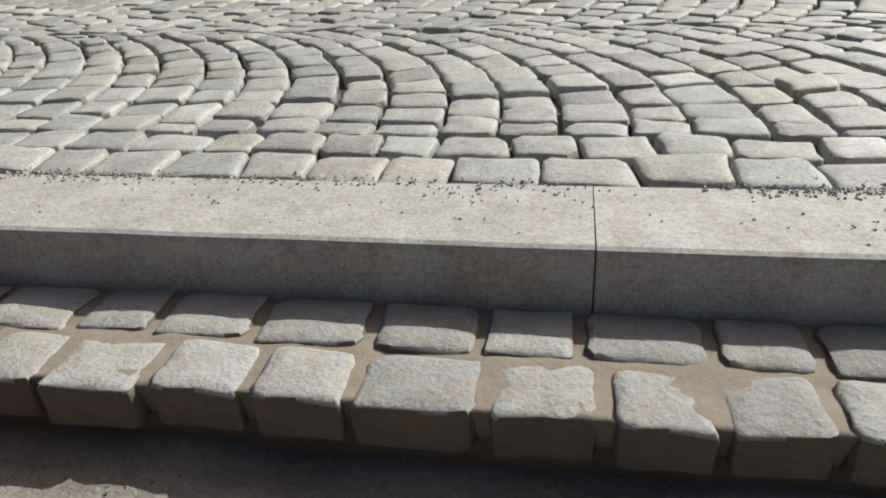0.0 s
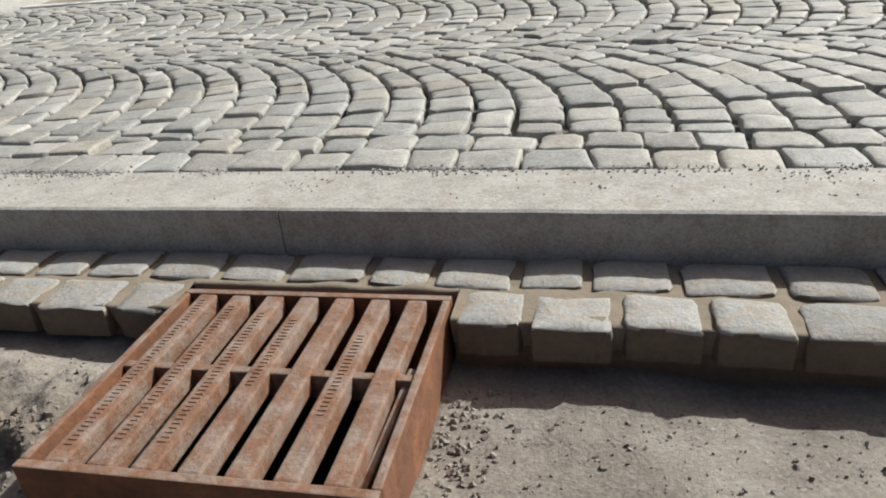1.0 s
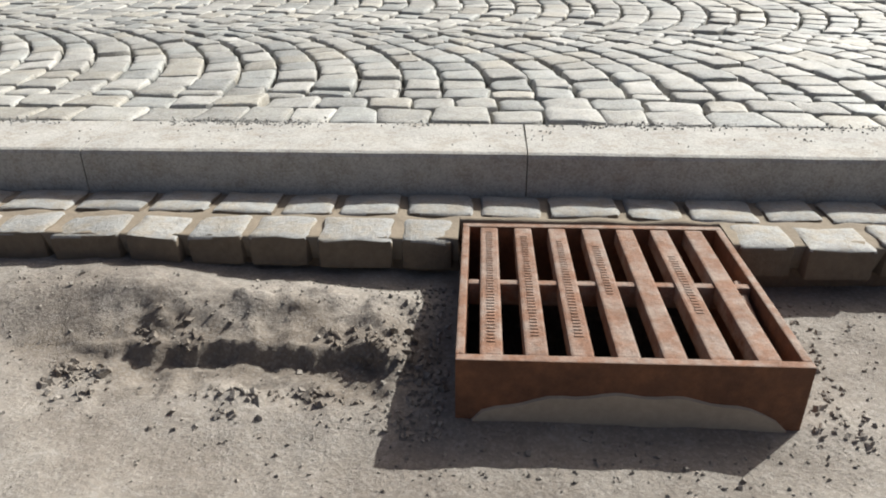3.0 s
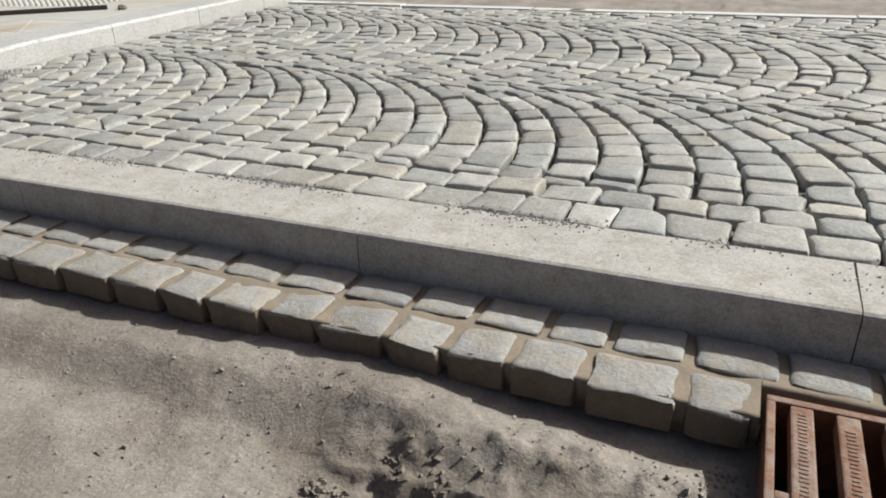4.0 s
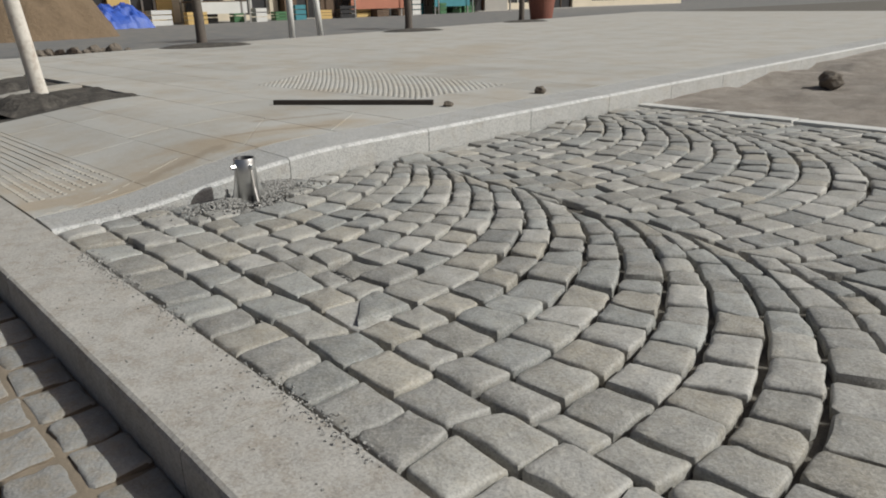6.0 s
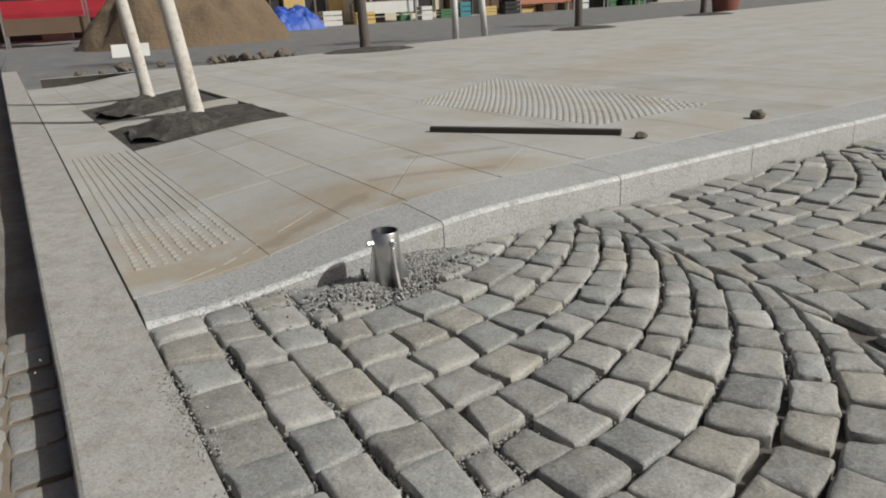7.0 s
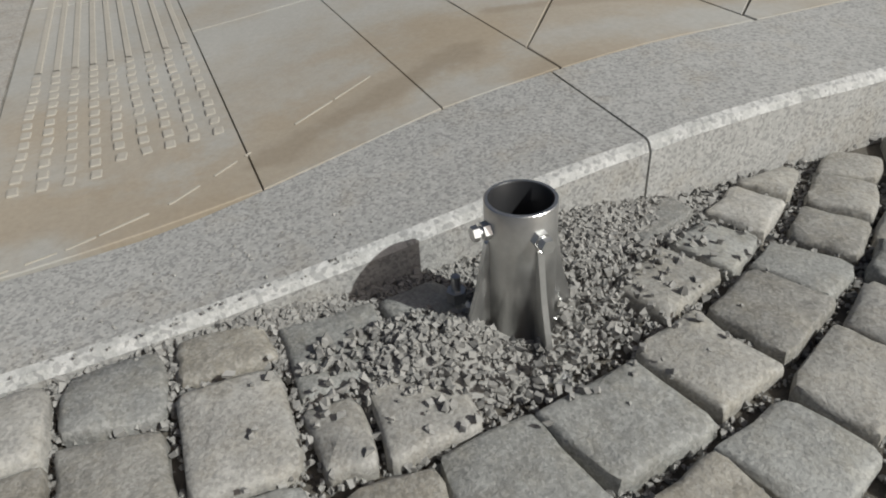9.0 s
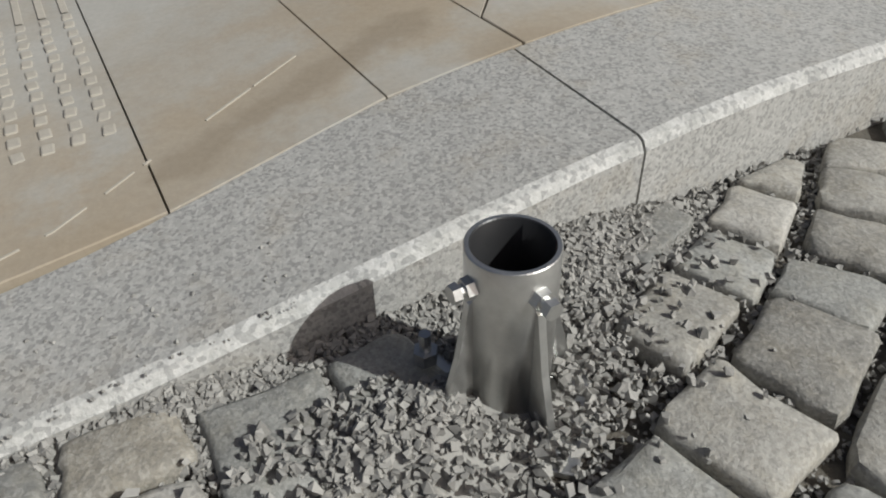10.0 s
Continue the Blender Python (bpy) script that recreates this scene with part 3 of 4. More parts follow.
    for poly, open_side in out:
        # the course joints are open, the joints between neighbours in a course tight
        pieces = [shrunk(poly, [rnd.uniform(0.0035, 0.0072) if k % 2 == open_side else rnd.uniform(0.001, 0.0048) + (0.0025 * rnd.random() if poly[0][0] < -3.3 else 0) for k in range(4)])]
        reach = [math.hypot(p[0] - q[0], p[1] - q[1]) for p, q in zip(poly, poly[1:] + poly[:1])]
        if len(pieces[0]) == 4 and max(reach[1], reach[3]) > 0.185:
            a, b, c, d = pieces[0]
            e, f = [(0.5 * (p[0] + q[0]), 0.5 * (p[1] + q[1])) for p, q in ((b, c), (a, d))]
            pieces = [[a, b, e, f], [f, e, c, d]]
        for poly in pieces:
            for cut in ((1, 0.06, -4.592 + 0.012), (0, -1, -(COB_END - 0.008)), (-1, 0, -6.0)):
                poly = clipped(poly, *cut) if len(poly) > 2 else poly
            poly = tidy(poly)
            if len(poly) < 3 or area_of(poly) < 0.0022 or area_of(poly) < 0.026 * max(math.hypot(p[0] - q[0], p[1] - q[1]) for p in poly for q in poly):
                continue
            x, y = centre_of(poly)
            if math.hypot(x - SOCKET[0], y - SOCKET[1]) < 0.1 or (1.5 < y < 1.88 and x < side_kerb_x(y) + 0.08):
                continue
            loose = 0.004 if x < -3.3 else 0.0024
            stones.append(([(p + rnd.gauss(0, loose), q + rnd.gauss(0, loose)) for p, q in poly], rnd.gauss(0, 0.003)))
    return stones


paving = tagged(new("sett_paving"), "grey granite setts laid in segmental arches with open joints", "paving", kind="structure")
places = sett_outlines()
middles = [centre_of(p) for p, z in places]
order = sorted(range(len(places)), key=lambda i: math.hypot(middles[i][0] + 4.2, middles[i][1] - 1.6))
near = set(order[:300])
rnd = random.Random(11)
bm_rest = bmesh.new()
for i, (poly, z) in enumerate(places):
    if i not in near:
        stone_bm(bm_rest, poly, z, rnd)
ob = part("setts", bm_rest, M_SETT_FAR, paving, smooth=True)
crisp(ob.data)
ob["kind"] = "stuff"
for i in order[:300]:
    poly, z = places[i]
    x, y = middles[i]
    bm = bmesh.new()
    stone_bm(bm, [(p[0] - x, p[1] - y) for p in poly], 0.0, rnd, 3, 0.075, 1.25)
    ob = new("sett", crisp(mesh_from(bm, "sett", M_SETT, True)))
    ob.parent = paving
    ob.location = (x, y, z)

# ---- gutter ----
gutter = tagged(new("gutter"), "two courses of pale gutter setts below the kerb, sandy joints", "gutter", kind="structure")
rnd = random.Random(21)
gv = []
for k in range(12):
    bm = bmesh.new()
    stone_bm(bm, [(-0.06, -0.0575), (0.06, -0.0575), (0.06, 0.0575), (-0.06, 0.0575)], 0.0, rnd, 3, 0.064, 1.2)
    me = crisp(mesh_from(bm, "sett", M_GUTTER, True))
    me.materials.append(M_SETT_SIDE)
    # steep faces take a darker brown than the tops
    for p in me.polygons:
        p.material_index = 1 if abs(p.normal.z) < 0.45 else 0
    gv.append(me)
GX0, GX1 = -1.27, -0.735


def ribbon(x0, x1, y0, y1, z0, z1):
    """A bar that follows the kerb's bow."""
    bm = bmesh.new()
    n = max(2, int((x1 - x0) / 0.25))
    rings = []
    for i in range(n + 1):
        x = x0 + (x1 - x0) * i / n
        rings.append([bm.verts.new((x, y + bend(x), z)) for y, z in ((y0, z0), (y0, z1), (y1, z1), (y1, z0))])
    for p, q in zip(rings, rings[1:]):
        for k in range(4):
            bm.faces.new((p[k], p[(k + 1) % 4], q[(k + 1) % 4], q[k]))
    bm.faces.new(rings[0])
    bm.faces.new(rings[-1])
    bmesh.ops.recalc_face_normals(bm, faces=bm.faces)
    return bm


def sand_bed(x0, x1, y0, y1, z):
    """Uneven sand between the gutter setts, from just under their tops down."""
    nx, ny = int((x1 - x0) / 0.018), max(3, int((y1 - y0) / 0.012))
    verts, faces = [], []
    for i in range(nx + 1):
        x = x0 + (x1 - x0) * i / nx
        for j in range(-1, ny + 1):
            y = y0 + (y1 - y0) * j / ny if j >= 0 else y0 + 0.016
            top = z + 0.0045 * fbm(x, y, 14.0, 3) + 0.0025 * math.exp(-((y - 0.768) / 0.01) ** 2)
            verts.append((x, y + bend(x), top if j >= 0 else -0.158))
    w = ny + 2
    for i in range(nx):
        for j in range(w - 1):
            faces.append((i * w + j, (i + 1) * w + j, (i + 1) * w + j + 1, i * w + j + 1))
    me = bpy.data.meshes.new("joint_sand")
    me.from_pydata(verts, [], faces)
    me.materials.append(M_JOINT)
    me.polygons.foreach_set("use_smooth", [True] * len(me.polygons))
    new("joint_sand", me).parent = gutter


for lo, hi in ((-5.0, GX0), (GX1, 6.1)):
    sand_bed(lo, hi, 0.664, 0.883, -0.1042)
    part("bedding", ribbon(lo, hi, 0.684, 0.883, -0.28, -0.1585), M_BEDDING, gutter)
sand_bed(GX0 + 0.001, GX1 - 0.001, 0.755, 0.883, -0.1042)
part("bedding", ribbon(GX0 + 0.001, GX1 - 0.001, 0.757, 0.883, -0.28, -0.165), M_BEDDING, gutter)


def gutter_row(x, stop, y, d, z):
    """One course of setts that ends flush at stop."""
    while stop - x > 0.05:
        w = rnd.uniform(0.125, 0.17)
        if stop - x - w < 0.075:
            w = stop - x if stop - x < 0.17 else (stop - x) / 2
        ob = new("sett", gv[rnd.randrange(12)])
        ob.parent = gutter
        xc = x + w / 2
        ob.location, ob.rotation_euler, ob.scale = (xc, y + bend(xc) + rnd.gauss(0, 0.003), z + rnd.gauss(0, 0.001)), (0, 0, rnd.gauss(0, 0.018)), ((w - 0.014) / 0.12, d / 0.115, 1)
        x += w


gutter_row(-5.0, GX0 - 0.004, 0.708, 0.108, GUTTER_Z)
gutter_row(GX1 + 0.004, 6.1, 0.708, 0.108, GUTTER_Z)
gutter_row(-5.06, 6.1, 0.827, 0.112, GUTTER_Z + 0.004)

# ---- drain grate ----
grate = tagged(new("drain_grate"), "rusty cast iron drain grate on a raised frame, dusty", "grate")
gx0, gx1, gy0, gy1, gz = GRATE
bm = bmesh.new()
for lo, hi in (((gx0, gy0), (gx1, gy0 + 0.016)), ((gx0, gy1 - 0.016), (gx1, gy1)), ((gx0, gy0 + 0.016), (gx0 + 0.014, gy1 - 0.016)), ((gx1 - 0.014, gy0 + 0.016), (gx1, gy1 - 0.016))):
    box(bm, (*lo, gz - 0.16), (*hi, gz), 0.003)
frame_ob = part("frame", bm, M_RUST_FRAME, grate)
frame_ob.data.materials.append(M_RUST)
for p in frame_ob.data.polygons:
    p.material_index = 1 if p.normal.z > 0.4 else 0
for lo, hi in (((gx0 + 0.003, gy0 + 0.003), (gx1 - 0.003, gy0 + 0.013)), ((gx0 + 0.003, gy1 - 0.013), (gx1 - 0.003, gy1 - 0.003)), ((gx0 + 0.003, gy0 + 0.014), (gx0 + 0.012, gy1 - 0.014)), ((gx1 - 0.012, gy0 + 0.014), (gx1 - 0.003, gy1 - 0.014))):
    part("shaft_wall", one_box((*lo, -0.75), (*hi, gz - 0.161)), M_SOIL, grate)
for k in range(7):
    x = gx0 + 0.0533 + 0.0677 * k
    bm = bmesh.new()
    box(bm, (x - 0.0175, gy0 + 0.0165, gz - 0.035), (x + 0.0175, gy1 - 0.0165, gz - 0.0015), 0.004)
    for r in range(*((2, 44), (4, 42), (4, 40), (18, 38), (0, 0), (12, 34), (0, 0))[k]):
        y = gy0 + 0.03 + 0.0094 * r
        wide = 0.003 + 0.002 * noise.noise((r * 1.7, k, 0.5))
        box(bm, (x - wide - 0.003, y, gz - 0.003), (x + wide + 0.003, y + 0.0045, gz - 0.0001), 0.0)
    part("bar", bm, M_RUST, grate)
part("broken_rib", one_box((-0.006, -0.12, -0.006), (0.006, 0.12, 0.006), 0.003, pose(gx1 - 0.032, 0.42, gz - 0.028, 4, 0, -3)), M_RUST, grate)
part("cross_bar", one_box((gx0 + 0.0145, 0.498, gz - 0.05), (gx1 - 0.0145, 0.514, gz - 0.006), 0.003), M_RUST, grate)
bm = bmesh.new()
prof_n = 24
lower, upper = [], []
for i in range(prof_n + 1):
    t = i / prof_n
    x = gx0 + 0.02 + t * (gx1 - gx0 - 0.04)
    z1 = gz - 0.118 + 0.06 * math.sin(math.pi * t) ** 0.5 + 0.003 * math.sin(t * 31)
    lower.append(bm.verts.new((x, gy0 - 0.005, -0.215)))
    upper.append((bm.verts.new((x, gy0 - 0.004, z1)), bm.verts.new((x, gy0 + 0.002, z1 + 0.003))))
for i in range(prof_n):
    bm.faces.new((lower[i], lower[i + 1], upper[i + 1][0], upper[i][0]))
    bm.faces.new((upper[i][0], upper[i + 1][0], upper[i + 1][1], upper[i][1]))
bmesh.ops.recalc_face_normals(bm, faces=bm.faces)
part("mud_crust", bm, M_MUD, grate, "dried beige mud on the frame's front")

# ---- post socket ----
SX, SY, SZ = SOCKET[0], SOCKET[1], -0.02
socket = tagged(new("post_socket"), "galvanised steel post socket with fins and clamp bolts", "socket")


def ring_solid(prof, n=40, at=(0, 0, 0)):
    bm = bmesh.new()
    rings = [[bm.verts.new((at[0] + r * math.cos(2 * math.pi * k / n), at[1] + r * math.sin(2 * math.pi * k / n), at[2] + z)) for k in range(n)] for r, z in prof]
    for p, q in zip(rings, rings[1:] + rings[:1]):
        for k in range(n):
            bm.faces.new((p[k], p[(k + 1) % n], q[(k + 1) % n], q[k]))
    bmesh.ops.recalc_face_normals(bm, faces=bm.faces)
    return bm


TOP = 0.178
tube = part("tube", ring_solid([(0.0335, 0.0), (0.0335, TOP - 0.001), (0.0345, TOP), (0.038, TOP), (0.0388, TOP - 0.001), (0.0388, 0.0)], 48, (SX, SY, SZ)), M_STEEL, socket)
tube.data.materials.append(M_DARK)
for p in tube.data.polygons:
    p.material_index = 1 if math.hypot(p.center.x - SX, p.center.y - SY) < 0.034 else 0
    p.use_smooth = abs(p.normal.z) < 0.3
part("base_plate", one_box((-0.075, -0.075, 0.0), (0.075, 0.075, 0.008), 0.002, pose(SX, SY, SZ - 0.004, 0, 0, 49)), M_STEEL, socket)
for k in range(4):
    turn = pose(SX, SY, SZ, 0, 0, 4 + 90 * k)
    bm = bmesh.new()
    out = [(0.0375, 0.14), (0.042, 0.135), (0.053, 0.075), (0.067, 0.025), (0.074, 0.004), (0.0375, 0.004)]
    sides = [[bm.verts.new(turn @ Vector((r, w, z))) for r, z in out] for w in (-0.0035, 0.0035)]
    bm.faces.new(sides[0])
    bm.faces.new(sides[1][::-1])
    for i in range(len(out)):
        bm.faces.new((sides[0][i], sides[0][(i + 1) % 6], sides[1][(i + 1) % 6], sides[1][i]))
    bmesh.ops.recalc_face_normals(bm, faces=bm.faces)
    part("fin", bm, M_STEEL, socket)
    if k in (0, 2, 3):
        bm = bmesh.new()
        for r, d, x, seg in ((0.0105, 0.008, 0.0415, 6), (0.006, 0.009, 0.048, 16), (0.009, 0.007, 0.0535, 6)):
            bmesh.ops.create_cone(bm, cap_ends=True, segments=seg, radius1=r, radius2=r * 0.93, depth=d, matrix=turn @ pose(x, 0, 0.15, 0, 90, 0))
        part("clamp_bolt", bm, M_BOLT, socket, "bright zinc clamp bolt")
    if k not in (1, 2):
        continue
    bm = bmesh.new()
    spot = turn @ pose(0, 0, 0, 0, 0, 45) @ Vector((0.076, 0, 0.034 if k == 2 else 0.014))
    bmesh.ops.create_cone(bm, cap_ends=True, segments=6, radius1=0.012, radius2=0.012, depth=0.014, matrix=Matrix.Translation(spot))
    bmesh.ops.create_cone(bm, cap_ends=True, segments=12, radius1=0.006, radius2=0.0055, depth=0.03, matrix=Matrix.Translation(spot + Vector((0, 0, 0.012))))
    part("anchor_bolt", bm, M_STEEL, socket)


# ---- stone chips ----
def chip(bm, x, y, z, r, rnd):
    m = Matrix.Translation((x, y, z)) @ Euler((rnd.uniform(0, 6), rnd.uniform(0, 6), rnd.uniform(0, 6))).to_matrix().to_4x4()
    e = (r * rnd.uniform(0.6, 1.0), r * rnd.uniform(0.5, 0.85), r * rnd.uniform(0.4, 0.7))
    v = [bm.verts.new(m @ Vector((a * e[0] * rnd.uniform(0.3, 1.25), b * e[1] * rnd.uniform(0.3, 1.25), c * e[2] * rnd.uniform(0.4, 1.25)))) for a in (-1, 1) for b in (-1, 1) for c in (-1, 1)]
    for q in ((0, 1, 3, 2), (4, 6, 7, 5), (0, 4, 5, 1), (2, 3, 7, 6), (0, 2, 6, 4), (1, 5, 7, 3)):
        bm.faces.new([v[i] for i in q])


def heap_height(x, y):
    d = x - side_kerb_x(y)
    strip = 0.036 * math.exp(-(d / 0.085) ** 2 - ((y - 1.65) / 0.55) ** 4)
    left = 0.044 * math.exp(-((d - 0.155) / 0.08) ** 2 - ((y - 1.575) / 0.1) ** 2)
    back = 0.03 * math.exp(-((d - 0.06) / 0.08) ** 2 - ((y - 1.87) / 0.11) ** 2)
    mid = 0.034 * math.exp(-((d - 0.17) / 0.08) ** 2 - ((y - 1.69) / 0.12) ** 2)
    hollow = 0.055 * math.exp(-((d - 0.02) / 0.06) ** 2 - ((y - 1.64) / 0.125) ** 4)
    return -0.04 + strip + left + back + mid - hollow + 0.004 * fbm(x, y, 18.0)


rnd = random.Random(8)
bm = bmesh.new()
nx, ny = 22, 80
rows = []
for j in range(ny + 1):
    y = 1.09 + 1.18 * j / ny
    rows.append([bm.verts.new((side_kerb_x(y) + 0.24 * i / nx + 0.001, y, heap_height(side_kerb_x(y) + 0.24 * i / nx, y) - 0.004)) for i in range(nx + 1)])
for p, q in zip(rows, rows[1:]):
    for i in range(nx):
        bm.faces.new((p[i], p[i + 1], q[i + 1], q[i]))
for i in range(11000):
    y = rnd.gauss(1.68, 0.22)
    x = side_kerb_x(y) + abs(rnd.gauss(0.06, 0.1))
    if math.hypot(x - SX, y - SY) < 0.046 or math.hypot(x - SX + 0.05, y - SY + 0.057) < 0.03:
        continue
    h = heap_height(x, y)
    far = math.hypot(x - SX, y - SY)
    if h < -0.028 and rnd.random() < 0.6:
        continue
    r = rnd.uniform(0.0028, 0.007)
    if h < 0.002 and x > side_kerb_x(y) + 0.09 and rnd.random() < 0.3 * max(0.0, 1.3 - far * 3.2):
        h = 0.004
    chip(bm, x, y, max(h, -0.014) + rnd.uniform(-0.003, 0.003), r, rnd)
for i in range(90):
    y = rnd.uniform(1.15, 1.6)
    x = side_kerb_x(y) - 0.12 * rnd.random() ** 2
    chip(bm, x, y, side_z(y) + 0.001, rnd.uniform(0.001, 0.003), rnd)
joints = bmesh.new()
for i in range(24000):
    y = rnd.uniform(1.12, 2.35)
    x = side_kerb_x(y) + 0.004 + 1.15 * rnd.random() ** 1.3
    if math.hypot(x - SX, y - SY) > 0.085:
        chip(joints, x, y, rnd.uniform(-0.024, -0.016), rnd.uniform(0.002, 0.005), rnd)
tagged(part("joint_gravel", joints, M_CHIP), "crushed grey stone in the open sett joints", "gravel", kind="stuff")
tagged(part("gravel", bm, M_CHIP), "grey crushed stone chips heaped round the socket", "gravel", kind="stuff")
bm = bmesh.new()
n = 0
while n < 2600:
    x = rnd.uniform(-4.6, 2.4)
    y = KERB_BACK + bend(x) + rnd.gauss(0.0, 0.016)
    if noise.noise((x * 3, 0, 4)) + 0.25 < rnd.random() * 0.6:
        continue
    chip(bm, x, y, 0.001 if y < KERB_BACK + bend(x) else rnd.uniform(-0.006, 0.003), rnd.uniform(0.0015, 0.004), rnd)
    n += 1
for i in range(260):
    x = rnd.uniform(-4.9, 1.5)
    chip(bm, x, rnd.uniform(KERB_FRONT + 0.02, KERB_BACK) + bend(x), 0.001, rnd.uniform(0.001, 0.003), rnd)
for i in range(5000):
    x, y = rnd.uniform(-4.9, 1.5), rnd.uniform(KERB_FRONT + 0.03, KERB_BACK)
    if noise.noise((x * 5, y * 16, 2)) > 0.5 - 0.8 * (y - KERB_FRONT - 0.1):
        chip(bm, x, y + bend(x), 0.001, rnd.uniform(0.001, 0.0032), rnd)
tagged(part("grit", bm, M_CHIP), "fine grit along the joint of kerb and setts", "grit", kind="stuff")
bm = bmesh.new()
for i in range(1000):
    x, y = rnd.uniform(-2.6, 0.8), rnd.uniform(-0.2, 0.62)
    if noise.noise((x * 2.5, y * 2.5, 1)) < rnd.uniform(-0.3, 0.3) or (GRATE[0] - 0.01 < x < GRATE[1] + 0.01 and y > GRATE[2] - 0.01):
        continue
    chip(bm, x, y, ground_z(x, y)[0] + 0.001, rnd.choice((0.002, 0.003, 0.004, 0.0065)) * rnd.uniform(0.7, 1.2), rnd)
for i in range(500):
    side = rnd.choice((GRATE[0] - 0.05, GRATE[1] + 0.05))
    x, y = rnd.gauss(side, 0.035), rnd.uniform(0.22, 0.62)
    if GRATE[0] - 0.01 < x < GRATE[1] + 0.01:
        continue
    chip(bm, x, y, ground_z(x, y)[0] + 0.001, rnd.uniform(0.002, 0.007), rnd)
clods = bmesh.new()
for i in range(800):
    x, y = rnd.uniform(-1.95, -1.28), rnd.gauss(0.37, 0.05)
    if x > GRATE[0] - 0.02 or noise.noise((x * 6, y * 9, 3)) < 0.0:
        continue
    chip(clods, x, y, ground_z(x, y)[0] + 0.001, 0.003 + 0.008 * rnd.random() ** 2, rnd)
tagged(part("clods", clods, M_EARTH), "dry crumbled clods of brown earth beside the grate", "earth clods", kind="stuff")
for i in range(9000):
    x, y = rnd.uniform(-2.7, 0.6), rnd.uniform(-0.25, 0.63)
    if noise.noise((x * 1.9, y * 2.2, 6)) < rnd.uniform(-0.45, 0.35) or (GRATE[0] - 0.01 < x < GRATE[1] + 0.01 and y > GRATE[2] - 0.01):
        continue
    chip(bm, x, y, ground_z(x, y)[0] + 0.0005, 0.0011 + 0.003 * rnd.random() ** 3, rnd)
tagged(part("loose_stones", bm, M_GRIT), "loose pebbles and crumbs on the bare earth", "pebbles", kind="stuff")


# ---- rocks ----
def rock(name, at, r, label, material=None, squash=0.75):
    bm = bmesh.new()
    bmesh.ops.create_icosphere(bm, subdivisions=3, radius=r)
    for v in bm.verts:
        k = 1 + 0.35 * noise.noise(Vector(v.co) * (1.6 / r) + Vector(at)) + 0.12 * noise.noise(Vector(v.co) * (5 / r))
        v.co = Vector((v.co.x * k, v.co.y * k, v.co.z * k * squash))
    ob = part(name, bm, material or M_ROCK)
    ob.location = (at[0], at[1], at[2] + r * squash * 0.75)
    return tagged(ob, label, "rock")


rock("rock", (-4.36, 6.43, -0.01), 0.088, "dark brown broken rock lying on the bare earth")
rock("rock", (-5.24, 3.32, 0.1), 0.026, "small dark stone on the footway slabs")
rock("rock", (-5.22, 4.09, 0.1), 0.035, "dark stone lying at the footway's edge")
rock("earth_clod", (-2.35, 6.3, -0.02), 0.2, "flat brown clod of earth on the bare ground", M_BEDDING, 0.16)
rock("earth_clod", (-1.5, 7.6, -0.01), 0.22, "low brown clod of earth on bare ground", M_BEDDING, 0.16)
rock("rock", (-0.6, 9.0, 0.05), 0.15, "grey stone on the bare ground", M_CHIP)


# ---- trees ----
def trunk_bm(h, r):
    bm = bmesh.new()
    rings = []
    for i in range(16):
        z = h * i / 15
        rr = r * (1 - 0.45 * z / h) * (1.2 if i == 0 else 1)
        rings.append([bm.verts.new((rr * (1 + 0.08 * noise.noise((k, z * 3, 1))) * math.cos(k * math.pi / 6) + 0.02 * math.sin(z * 1.7), rr * math.sin(k * math.pi / 6) + 0.02 * math.cos(z * 2.1) - 0.02, z - 0.1)) for k in range(12)])
    for p, q in zip(rings, rings[1:]):
        for k in range(12):
            bm.faces.new((p[k], p[(k + 1) % 12], q[(k + 1) % 12], q[k]))
    bm.faces.new(rings[-1])
    bmesh.ops.recalc_face_normals(bm, faces=bm.faces)
    return bm


def limb_bm(a, b, r):
    bm = bmesh.new()
    d = (b - a)
    m = Matrix.Translation((a + b) / 2) @ d.to_track_quat("Z", "Y").to_matrix().to_4x4()
    bmesh.ops.create_cone(bm, cap_ends=True, segments=8, radius1=r, radius2=r * 0.3, depth=d.length, matrix=m)
    return bm


def tree_thing(label, at, h, r, bark, seed, lean=0.0):
    rnd = random.Random(seed)
    tree = tagged(new("tree"), label, "tree", group="street trees")
    tree.location, tree.rotation_euler = at, (radians(lean), 0, 0)
    part("trunk", trunk_bm(h, r), bark, tree, smooth=True)
    tips = []
    for k in range(6):
        a = rnd.uniform(0, 6.28)
        z = h * rnd.uniform(0.75, 0.95)
        tip = Vector((math.cos(a) * 0.7, math.sin(a) * 0.7, z + rnd.uniform(0.5, 0.9)))
        part("limb", limb_bm(Vector((0, 0, z - 0.1)), tip, r * 0.35), M_DARKBARK, tree)
        tips.append(tip)
    bm = bmesh.new()
    for i in range(700):
        c = rnd.choice(tips).lerp(Vector((0, 0, h)), rnd.random() * 0.6) + Vector((rnd.gauss(0, 0.2), rnd.gauss(0, 0.2), rnd.gauss(0, 0.2)))
        m = Matrix.Translation(c) @ Euler((rnd.uniform(0, 6), rnd.uniform(0, 6), rnd.uniform(0, 6))).to_matrix().to_4x4()
        q = [bm.verts.new(m @ Vector(p)) for p in ((-0.05, 0, 0), (0, -0.022, 0.004), (0.05, 0, 0), (0, 0.022, 0.004))]
        bm.faces.new(q)
    part("crown", bm, M_LEAF, tree)
    return tree


